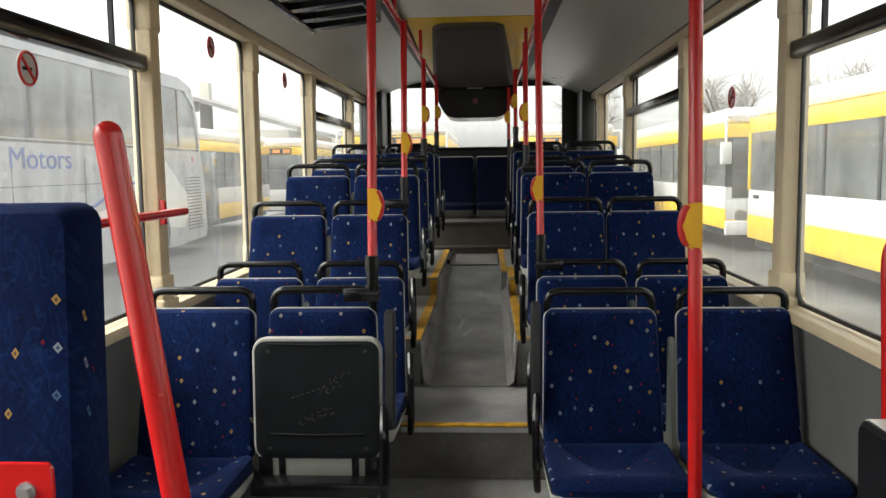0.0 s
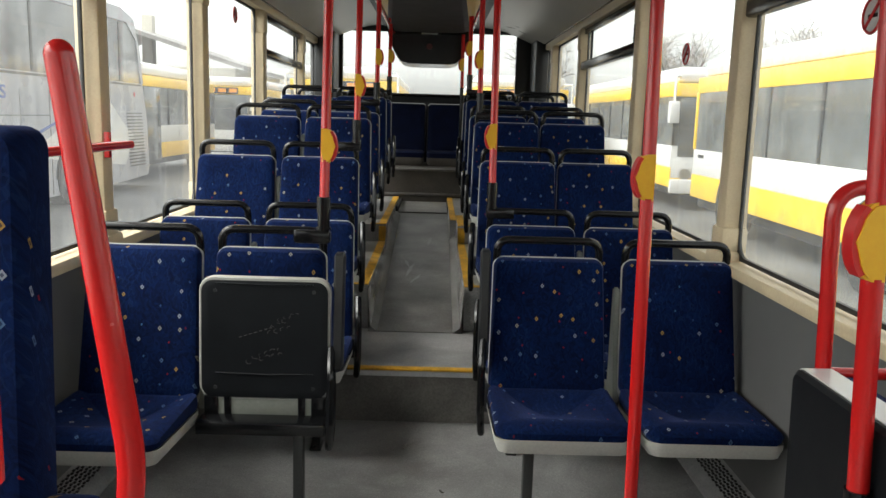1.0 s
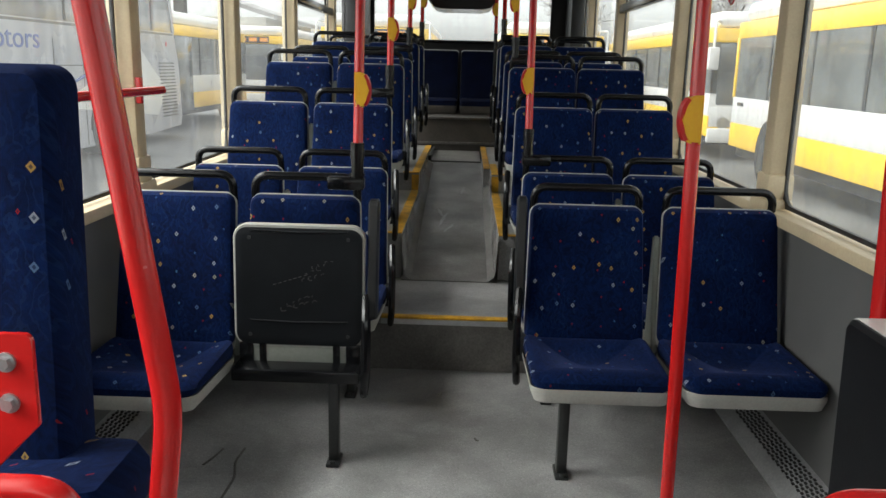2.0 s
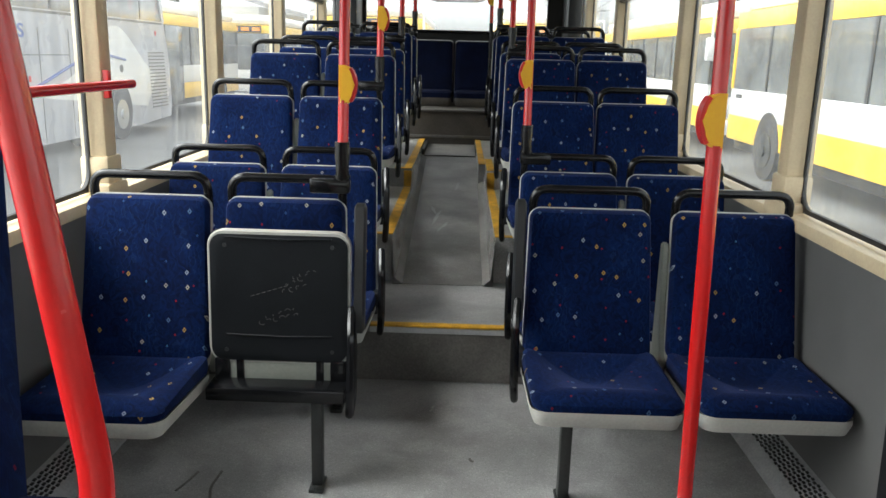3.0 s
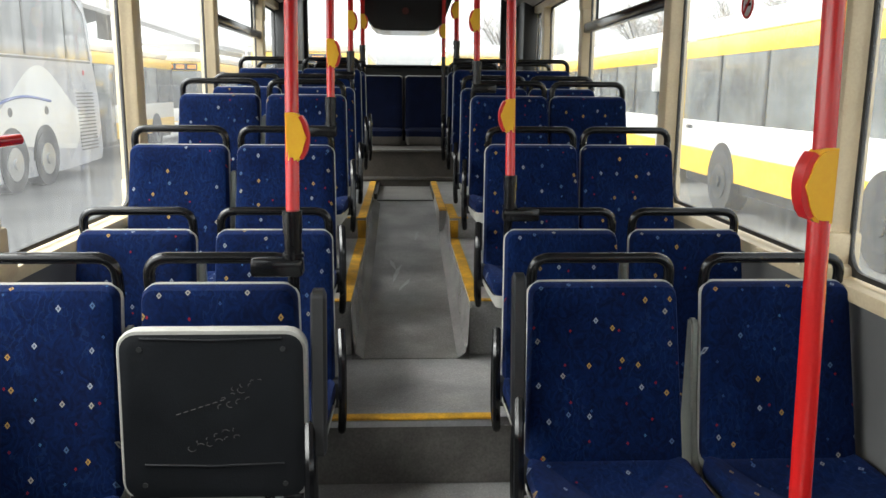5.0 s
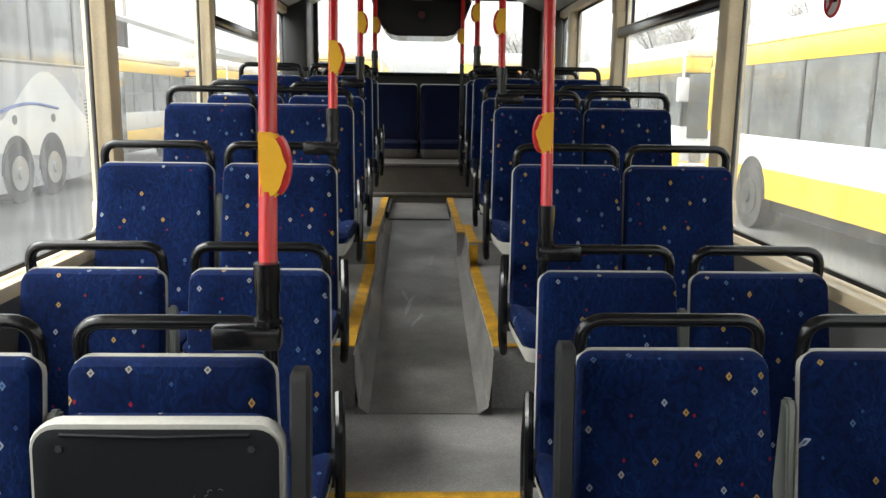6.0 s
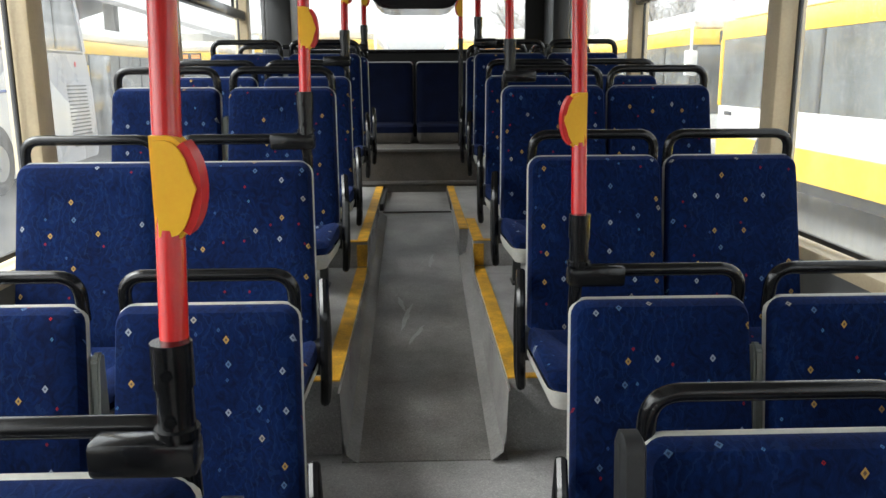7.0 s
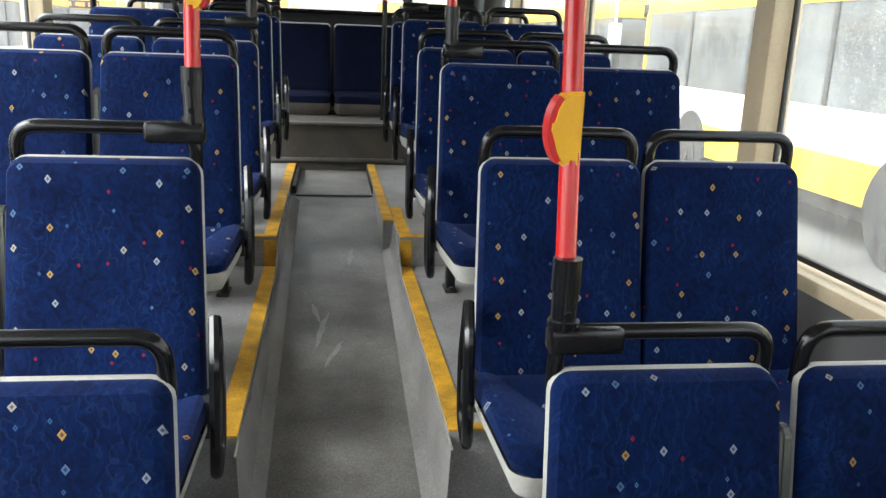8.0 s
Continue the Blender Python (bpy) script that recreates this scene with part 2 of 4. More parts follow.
BUS_WHITE = mat("bus_white_paint", (0.62, 0.62, 0.61), 0.3, var=0.05, scale=1.5)
COACH_GREY = mat("coach_silver_paint", (0.36, 0.365, 0.395), 0.28, var=0.05, scale=1.2)
# Bus panes are opaque; their lighter grey stands in for daylight seen through them.
BUS_GLASS = mat("bus_glazing_daylit_grey", (0.10, 0.108, 0.108), 0.12, var=0.45, scale=1.2)
# On the tinted coach panes the mid grey stands in for reflections.
COACH_GLASS = mat("tinted_coach_glazing", (0.13, 0.135, 0.14), 0.1, var=0.5, scale=0.9)
TYRE = mat("tyre_rubber", (0.02, 0.02, 0.02), 0.75, var=0.2)
INK_BLUE = mat("blue_lettering", (0.03, 0.07, 0.27), 0.4)
AMBER = mat("amber_display", (0.75, 0.28, 0.02), 0.4)
BARK = mat("bark", (0.06, 0.05, 0.042), 0.9, var=0.3, bump=0.4)
# Twigs are much paler than BARK: haze over the trees is put into the colour.
TWIGS = mat("haze_paled_twigs", (0.30, 0.28, 0.26), 0.9, var=0.3)
ROOFING = mat("grey_roofing", (0.22, 0.21, 0.20), 0.7, var=0.15)
RENDERED = mat("pale_render", (0.55, 0.52, 0.45), 0.8, var=0.12)


# ---- mesh helpers ----
def mesh(name, bm, material, parent=None, label="", smooth=True):
    bmesh.ops.recalc_face_normals(bm, faces=bm.faces)
    me = bpy.data.meshes.new(name)
    bm.to_mesh(me)
    bm.free()
    for p in me.polygons:
        p.use_smooth = smooth
    me.materials.append(material)
    if smooth:
        me.set_sharp_from_angle(angle=radians(35))
    ob = new(name, me)
    if parent:
        ob.parent = parent
    if label:
        ob["label"] = label
    return ob


def part(name, bm, material, parent, label=""):
    return mesh(name, bm, material, parent, label)


def structure(name, bm, material, label, category):
    return tagged(mesh(name, bm, material), label, category, kind="structure")


def box(bm, x0, x1, y0, y1, z0, z1, bevel=0.0):
    made = bmesh.ops.create_cube(bm, size=1, matrix=Matrix.LocRotScale(((x0 + x1) / 2, (y0 + y1) / 2, (z0 + z1) / 2), None, (x1 - x0, y1 - y0, z1 - z0)))
    if bevel:
        edges = list({e for v in made["verts"] for e in v.link_edges})
        bmesh.ops.bevel(bm, geom=edges, offset=bevel, segments=2, affect="EDGES", profile=0.5)
    return bm


def tube(bm, pts, r, seg=12, caps=True):
    """A round bar along a line of points."""
    pts = [Vector(p) for p in pts]
    rings, side = [], None
    for i, p in enumerate(pts):
        d = (pts[min(i + 1, len(pts) - 1)] - pts[max(i - 1, 0)]).normalized()
        if side is None:
            side = d.orthogonal().normalized()
        side = (side - d * side.dot(d)).normalized()
        up = d.cross(side)
        rings.append([bm.verts.new(p + (side * math.cos(a) + up * math.sin(a)) * r) for a in (2 * math.pi * k / seg for k in range(seg))])
    for a, b in zip(rings, rings[1:]):
        for k in range(seg):
            bm.faces.new((a[k], a[(k + 1) % seg], b[(k + 1) % seg], b[k]))
    if caps:
        bm.faces.new(rings[0]), bm.faces.new(rings[-1])
    return bm


def bend(pts, radius=0.04, steps=10):
    """The line with its corners rounded."""
    pts = [Vector(p) for p in pts]
    out = [pts[0]]
    for a, b, c in zip(pts, pts[1:], pts[2:]):
        p = b + (a - b).normalized() * min(radius, (a - b).length / 2)
        q = b + (c - b).normalized() * min(radius, (c - b).length / 2)
        out += [p.lerp(b, s / steps).lerp(b.lerp(q, s / steps), s / steps) for s in range(steps + 1)]
    return out + [pts[-1]]


def outline(w, h, r, steps=5, taper=0.0):
    """A rounded rectangle round the origin."""
    out = []
    for cx, cy, a0 in ((1, 1, 0), (-1, 1, 90), (-1, -1, 180), (1, -1, 270)):
        for s in range(steps + 1):
            a = radians(a0 + 90 * s / steps)
            x, y = cx * (w / 2 - r) + r * math.cos(a), cy * (h / 2 - r) + r * math.sin(a)
            out.append((x * (1 - taper * y / h), y))
    return out


def slab(bm, w, h, r, layers, place, taper=0.0, steps=5):
    """A rounded plate from layers of (inset, depth); place(u, v, depth) lays it into space."""
    rings = []
    for inset, depth in layers:
        rings.append([bm.verts.new(place(x, y, depth)) for x, y in outline(w - 2 * inset, h - 2 * inset, max(0.004, r - inset), steps, taper)])
    n = len(rings[0])
    for a, b in zip(rings, rings[1:]):
        for k in range(n):
            bm.faces.new((a[k], a[(k + 1) % n], b[(k + 1) % n], b[k]))
    for end, (inset, depth) in ((0, layers[0]), (-1, layers[-1])):
        step = min(0.012, min(w, h) * 0.1)
        ring = [bm.verts.new(place(x, y, depth)) for x, y in outline(w - 2 * inset - 2 * step, h - 2 * inset - 2 * step, max(0.003, r - inset - step), steps, taper)]
        for k in range(n):
            bm.faces.new((rings[end][k], rings[end][(k + 1) % n], ring[(k + 1) % n], ring[k]))
        mid = bm.verts.new(sum((v.co for v in ring), Vector()) / n)
        for k in range(n):
            bm.faces.new((ring[k], ring[(k + 1) % n], mid))
    return bm


def prism(bm, pts, axis, a, b):
    """A flat outline pushed along an axis from a to b."""
    def at(p, q):
        return {"x": (q, p[0], p[1]), "y": (p[0], q, p[1]), "z": (p[0], p[1], q)}[axis]
    lo, hi = [bm.verts.new(at(p, a)) for p in pts], [bm.verts.new(at(p, b)) for p in pts]
    n = len(pts)
    bm.faces.new(lo), bm.faces.new(hi[::-1])
    for k in range(n):
        bm.faces.new((lo[k], hi[k], hi[(k + 1) % n], lo[(k + 1) % n]))
    return bm


def thing(name, label, category, m=Matrix(), group=""):
    ob = new(name)
    ob.matrix_basis = m
    return tagged(ob, label, category, group)


# ---- the bus shell ----
FRONT, REAR, WALL_X = -7.6, 5.45, 1.20
STEP, POD_A, POD_B, PLATFORM = 0.245, 0.478, 0.60, 0.86
SILL, HEAD = 0.85, 2.05
LX, RX = -0.265, 0.235     # edges of the aisle between the podiums

bm = bmesh.new()
box(bm, -1.24, 1.24, FRONT, 0.0, -0.06, 0.0)
structure("floor", bm, FLOOR, "scuffed grey speckled vinyl low floor of the bus", "floor")
bm = bmesh.new()
box(bm, -1.24, 1.24, 0.0, 0.70, -0.06, STEP)
structure("floor_step", bm, FLOOR, "grey vinyl step with a dark riser across the aisle", "step")
bm = bmesh.new()
box(bm, -1.19, 1.19, -0.004, -0.001, 0.004, STEP - 0.03)
structure("trim_riser", bm, RISER, "dark vinyl face of the aisle step", "riser")
# ramped aisle
bm = bmesh.new()
prism(bm, [(0.62, -0.06), (0.62, STEP + 0.004), (3.30, 0.55), (4.12, 0.56), (4.12, -0.06)], "x", LX + 0.004, RX - 0.004)
structure("floor_ramp", bm, RAMP, "worn grey vinyl ramp rising between two podiums", "floor")
for side, edge in ((-1, LX), (1, RX)):
    a, b = sorted((edge, side * 1.24))
    bm = bmesh.new()
    box(bm, a, b, 0.68, 2.15, -0.06, POD_A)
    structure("floor_podium", bm, FLOOR, "grey vinyl podium under the seats beside the aisle", "podium")
    bm = bmesh.new()
    box(bm, a, b, 2.15, 4.12, -0.06, POD_B)
    structure("floor_podium", bm, FLOOR, "raised grey vinyl podium under the rear seats", "podium")
    # coved vinyl upstand beside the ramp
    bm = bmesh.new()
    sect = []
    for i in range(12 if side < 0 else 9):
        y = 0.60 + i * (0.235 if side < 0 else 0.231)
        zr = STEP + 0.004 + max(0, y - 0.62) * 0.1138
        top = max(zr + 0.02, (POD_A if y < 2.15 else POD_B) - 0.006)
        sect.append([bm.verts.new((edge - side * dx, y, z)) for dx, z in ((-0.0, top), (0.006, top), (0.010, (zr + top) / 2), (0.020, zr + 0.03), (0.055, zr + 0.004))])
    for p, q in zip(sect, sect[1:]):
        for k in range(4):
            bm.faces.new((p[k], p[k + 1], q[k + 1], q[k]))
    structure("trim_upstand", bm, COVE, "shiny coved grey vinyl upstand along the ramp", "trim")
    # yellow edge strips
    bm = bmesh.new()
    w = side * 0.05
    x0, x1 = sorted((edge, edge + w))
    box(bm, x0, x1, 0.68, 2.13, POD_A, POD_A + 0.005)
    x0, x1 = sorted((edge + w, edge + w * 4.4))
    box(bm, x0, x1, 0.68, 0.715, POD_A, POD_A + 0.005)
    structure("trim_edge_strip", bm, STRIP, "worn yellow edge strip along the podium", "edge strip")
    bm = bmesh.new()
    x0, x1 = sorted((edge, edge + w))
    box(bm, x0, x1, 2.15, 4.10 if side < 0 else 2.75, POD_B, POD_B + 0.005)
    x0, x1 = sorted((edge + w, edge + w * 2.2))
    box(bm, x0, x1, 2.15, 2.185, POD_B, POD_B + 0.005)
    structure("trim_edge_strip", bm, STRIP, "worn yellow edge strip along the rear podium", "edge strip")
    bm = bmesh.new()
    x0, x1 = sorted((edge, edge + w))
    box(bm, x0, x1, 2.144, 2.149, POD_A + 0.005, POD_B - 0.012)
    structure("trim_riser_strip", bm, STRIP, "worn yellow strip up the riser of the rear podium", "edge strip")
    bm = bmesh.new()
    x0, x1 = sorted((edge - side * 0.006, edge - side * (0.030 if side < 0 else 0.056)))
    box(bm, x0, x1, 3.36, 4.10, 0.55, POD_B - 0.006, 0.004)
    structure("trim_podium_side", bm, RUBBER, "black side of the podium beside the rear aisle", "trim")
bm = bmesh.new()
box(bm, -0.30, 0.28, -0.006, 0.035, STEP - 0.006, STEP + 0.004, 0.002)
structure("trim_step_nosing", bm, STRIP, "worn yellow nosing on the aisle step", "edge strip")
bm = bmesh.new()
box(bm, -0.30, 0.28, -0.007, 0.0, STEP - 0.03, STEP - 0.008)
structure("trim_nosing_edge", bm, METAL, "thin metal edge under the step nosing", "trim")
# platform before the rear bench
bm = bmesh.new()
box(bm, -1.24, 1.24, 4.12, 5.4, -0.06, PLATFORM)
structure("floor_platform", bm, RISER_REAR, "dark vinyl platform before the rear bench", "platform")
bm = bmesh.new()
box(bm, -0.42, 0.42, 4.105, 4.15, PLATFORM - 0.012, PLATFORM + 0.006, 0.003)
box(bm, -0.42, 0.42, 4.112, 4.121, 0.615, 0.64, 0.002)
structure("trim_platform_edge", bm, DULL, "dull metal nosing on the rear platform", "trim")
bm = bmesh.new()
box(bm, RX - 0.05, RX - 0.001, 2.45, 4.12, 0.2, POD_B + 0.001)
structure("floor_ledge", bm, FLOOR, "narrow grey vinyl ledge beside the rear aisle", "podium")
bm = bmesh.new()
box(bm, RX - 0.05, RX - 0.004, 2.45, 4.10, POD_B + 0.001, POD_B + 0.006)
structure("trim_edge_strip", bm, STRIP, "worn yellow edge strip along the rear aisle", "edge strip")
# low transverse joint in the aisle floor
bm = bmesh.new()
box(bm, LX + 0.03, RX - 0.055, 3.29, 3.31, 0.548, 0.557)
structure("trim_floor_joint", bm, DULL, "dull metal joint across the aisle floor", "trim")


# side walls with window openings
# Openings below y -3.9 are unseen, chosen for the light they let in.
RIGHT_WINDOWS = [(-5.45, -3.9, 0), (-3.75, -2.15, 0), (-2.03, -0.43, 1), (-0.33, 1.09, 0), (1.21, 2.93, 1), (3.05, 4.45, 0), (4.57, 5.10, 0)]
LEFT_WINDOWS = [(-6.95, -5.6, 0), (-5.45, -3.9, 0), (-3.75, -2.15, 0), (-2.03, -0.44, 1), (-0.34, 0.89, 0), (1.01, 2.38, 0), (2.50, 4.10, 1), (4.22, 5.10, 0)]
for side, wins, wname in ((1, RIGHT_WINDOWS, "wall_east"), (-1, LEFT_WINDOWS, "wall_west")):
    def xs(a, b):
        return sorted((side * a, side * b))
    bm = bmesh.new()
    box(bm, *xs(1.20, 1.25), FRONT, REAR, -0.1, SILL - 0.03)
    structure(wname, bm, WALL, "scuffed grey laminate side wall below the windows", "wall")
    bm = bmesh.new()
    box(bm, *xs(1.155, 1.25), FRONT, REAR, SILL - 0.05, SILL - 0.006, 0.008)
    structure("trim_sill", bm, CREAM, "cream plastic window sill along the wall", "sill")
    bm = bmesh.new()
    box(bm, *xs(1.16, 1.25), FRONT, REAR, HEAD, HEAD + 0.10, 0.01)
    structure("trim_window_head", bm, CREAM, "cream plastic rail above the windows", "trim")
    ends = [FRONT] + [v for a, b, _ in wins for v in (a, b)] + [REAR]
    for a, b in zip(ends[::2], ends[1::2]):
        bm = bmesh.new()
        late = a > 5
        box(bm, *xs(1.158, 1.25), a + 0.004, b - 0.004, SILL - 0.005, HEAD + 0.002, 0.014)
        box(bm, *xs(1.152, 1.25), a, b, HEAD - 0.16, HEAD + 0.001, 0.012)
        box(bm, *xs(1.150, 1.25), a - 0.010, b + 0.010, SILL - 0.005, SILL + 0.12, 0.012)
        box(bm, *xs(1.138, 1.25), a - 0.035, b + 0.035, SILL - 0.03, SILL + 0.03, 0.02)
        structure("trim_pillar", bm, DARK if late else CREAM, "cream plastic cover on a window pillar" if not late else "dark plastic corner pillar", "pillar")
    for i, (a, b, hopper) in enumerate(wins):
        w = thing("window_%d" % (i + 1 + (0 if side > 0 else len(wins))), "fixed bus window with black rubber seal" if not hopper else "bus window with a black-barred tip-in vent above", "window")
        w["kind"] = "structure"
        bm = bmesh.new()
        cy, cz = (a + b) / 2, (SILL + HEAD) / 2
        h, r = HEAD - SILL, 0.07
        outer, inn = outline(b - a, h, 0.012), outline(b - a - 0.024, h - 0.03, r)
        vo = [[bm.verts.new((side * x, cy + p, cz + q)) for p, q in o] for x, o in ((1.213, outer), (1.213, inn), (1.226, inn))]
        k = len(outer)
        for p, q in zip(vo, vo[1:]):
            for j in range(k):
                bm.faces.new((p[j], p[(j + 1) % k], q[(j + 1) % k], q[j]))
        part("window_seal", bm, RUBBER, w)
        bm = bmesh.new()
        box(bm, *xs(1.218, 1.222), a + 0.006, b - 0.006, SILL + 0.006, HEAD - 0.006)
        pane = part("pane", bm, GLASS_WET if side > 0 else GLASS_DRY, w)
        pane.visible_shadow = False
        if hopper:
            bm = bmesh.new()
            box(bm, *xs(1.165, 1.215), a + 0.004, b - 0.004, 1.735, 1.80, 0.012)
            part("vent_bar", bm, BLACK, w, "black vent bar")
            bm = bmesh.new()
            box(bm, *xs(1.185, 1.215), a + 0.004, b - 0.004, HEAD - 0.045, HEAD - 0.004, 0.006)
            part("vent_top_bar", bm, BLACK, w)
            for y in (a + 0.16, b - 0.22):
                bm = bmesh.new()
                box(bm, *xs(1.195, 1.213), y, y + 0.014, 1.79, HEAD - 0.02)
                part("vent_divider", bm, BLACK, w)
# rear wall with the rear window
bm = bmesh.new()
box(bm, -1.24, 1.24, REAR, REAR + 0.06, -0.1, 1.56)
box(bm, -1.24, -0.98, REAR, REAR + 0.06, 1.56, 2.45)
box(bm, 0.93, 1.24, REAR, REAR + 0.06, 1.56, 2.45)
box(bm, -0.98, 0.93, REAR, REAR + 0.06, 2.26, 2.45)
structure("wall_north", bm, DARK, "dark rear wall round the back window", "wall")
rw = thing("window_rear", "wide rear window with a black seal", "window")
rw["kind"] = "structure"
bm = bmesh.new()
box(bm, -0.97, 0.92, REAR + 0.028, REAR + 0.033, 1.565, 2.255)
part("pane", bm, GLASS_WET, rw).visible_shadow = False
bm = bmesh.new()
for x0, x1, z0, z1 in ((-0.98, -0.955, 1.56, 2.26), (0.905, 0.93, 1.56, 2.26), (-0.98, 0.93, 1.56, 1.585), (-0.98, 0.93, 2.235, 2.26)):
    box(bm, x0, x1, REAR - 0.006, REAR + 0.05, z0, z1)
part("window_seal", bm, RUBBER, rw)
for s in (-1, 1):
    bm = bmesh.new()
    box(bm, *sorted((s * (0.99 if s < 0 else 1.06), s * 1.20)), 5.0, REAR, 0.86, 2.2, 0.03)
    structure("trim_corner_casing", bm, DARK, "dark grey casing in the rear corner", "casing")
# unseen front wall behind the camera, its windscreen opening sized to set front light
bm = bmesh.new()
box(bm, -1.24, 1.24, FRONT - 0.06, FRONT, -0.1, 1.10)
box(bm, -1.24, 1.24, FRONT - 0.06, FRONT, 2.05, 2.45)
box(bm, -1.24, -1.12, FRONT - 0.06, FRONT, 1.10, 2.05)
box(bm, 1.12, 1.24, FRONT - 0.06, FRONT, 1.10, 2.05)
structure("wall_south", bm, WALL, "unseen grey front wall, its opening sized for front light", "wall")
ws = thing("window_front", "unseen clear windscreen, sized to set the front light", "window")
ws["kind"] = "structure"
bm = bmesh.new()
box(bm, -1.12, 1.12, FRONT - 0.034, FRONT - 0.028, 1.10, 2.05)
part("pane", bm, GLASS_DRY, ws).visible_shadow = False

# ceiling: side coves and flat middle
bm = bmesh.new()
box(bm, -0.52, 0.52, FRONT, REAR, 2.33, 2.38)
structure("ceiling", bm, CEIL_MID, "laminate ceiling along the bus, whitened for light from the front", "ceiling")
for s in (-1, 1):
    bm = bmesh.new()
    rows = []
    for k in range(9):
        f = k / 8
        x = 1.165 - 0.665 * f
        z = 2.10 + 0.20 * math.sin(f * math.pi / 2)
        rows.append((s * x, z))
    prism(bm, rows + [(s * 0.5, 2.40), (s * 1.24, 2.40)], "y", FRONT, REAR)
    structure("ceiling_cove", bm, CEIL, "curved pale grey laminate panel over the windows", "ceiling")
    bm = bmesh.new()
    for x, z, r in ((1.155, 2.115, 0.012), (1.12, 2.135, 0.009)):
        tube(bm, [(s * x, FRONT, z), (s * x, REAR, z)], r, 8)
    structure("trim_cove_edge", bm, BLACK, "black rubber edge between window head and ceiling", "trim")
    bm = bmesh.new()
    box(bm, *sorted((s * 0.44, s * 0.52)), FRONT, REAR, 2.285, 2.335, 0.01)
    structure("trim_ceiling_rail", bm, DARK, "dark grey rail along the ceiling", "trim")


# ---- seats ----
TOP, TOP_Y = 0.885, 0.0        # top of the backrest over its floor
LEAN = 0.11                    # how far the foot of the backrest stands forward


def back_place(z0, z1, y_off, lean=LEAN):
    def place(u, v, d):
        mid, h = (z0 + z1) / 2, z1 - z0
        f = (v + h / 2) / h
        return (u, -lean * max(0.0, 1 - f) ** 1.15 + y_off + d, mid + v)
    return place


def grab_handle(w, y, z, r=0.014):
    bm = bmesh.new()
    tube(bm, bend([(-w / 2, y + 0.015, z - 0.10), (-w / 2, y + 0.005, z), (w / 2, y + 0.005, z), (w / 2, y + 0.015, z - 0.10)], 0.05), r)
    return bm


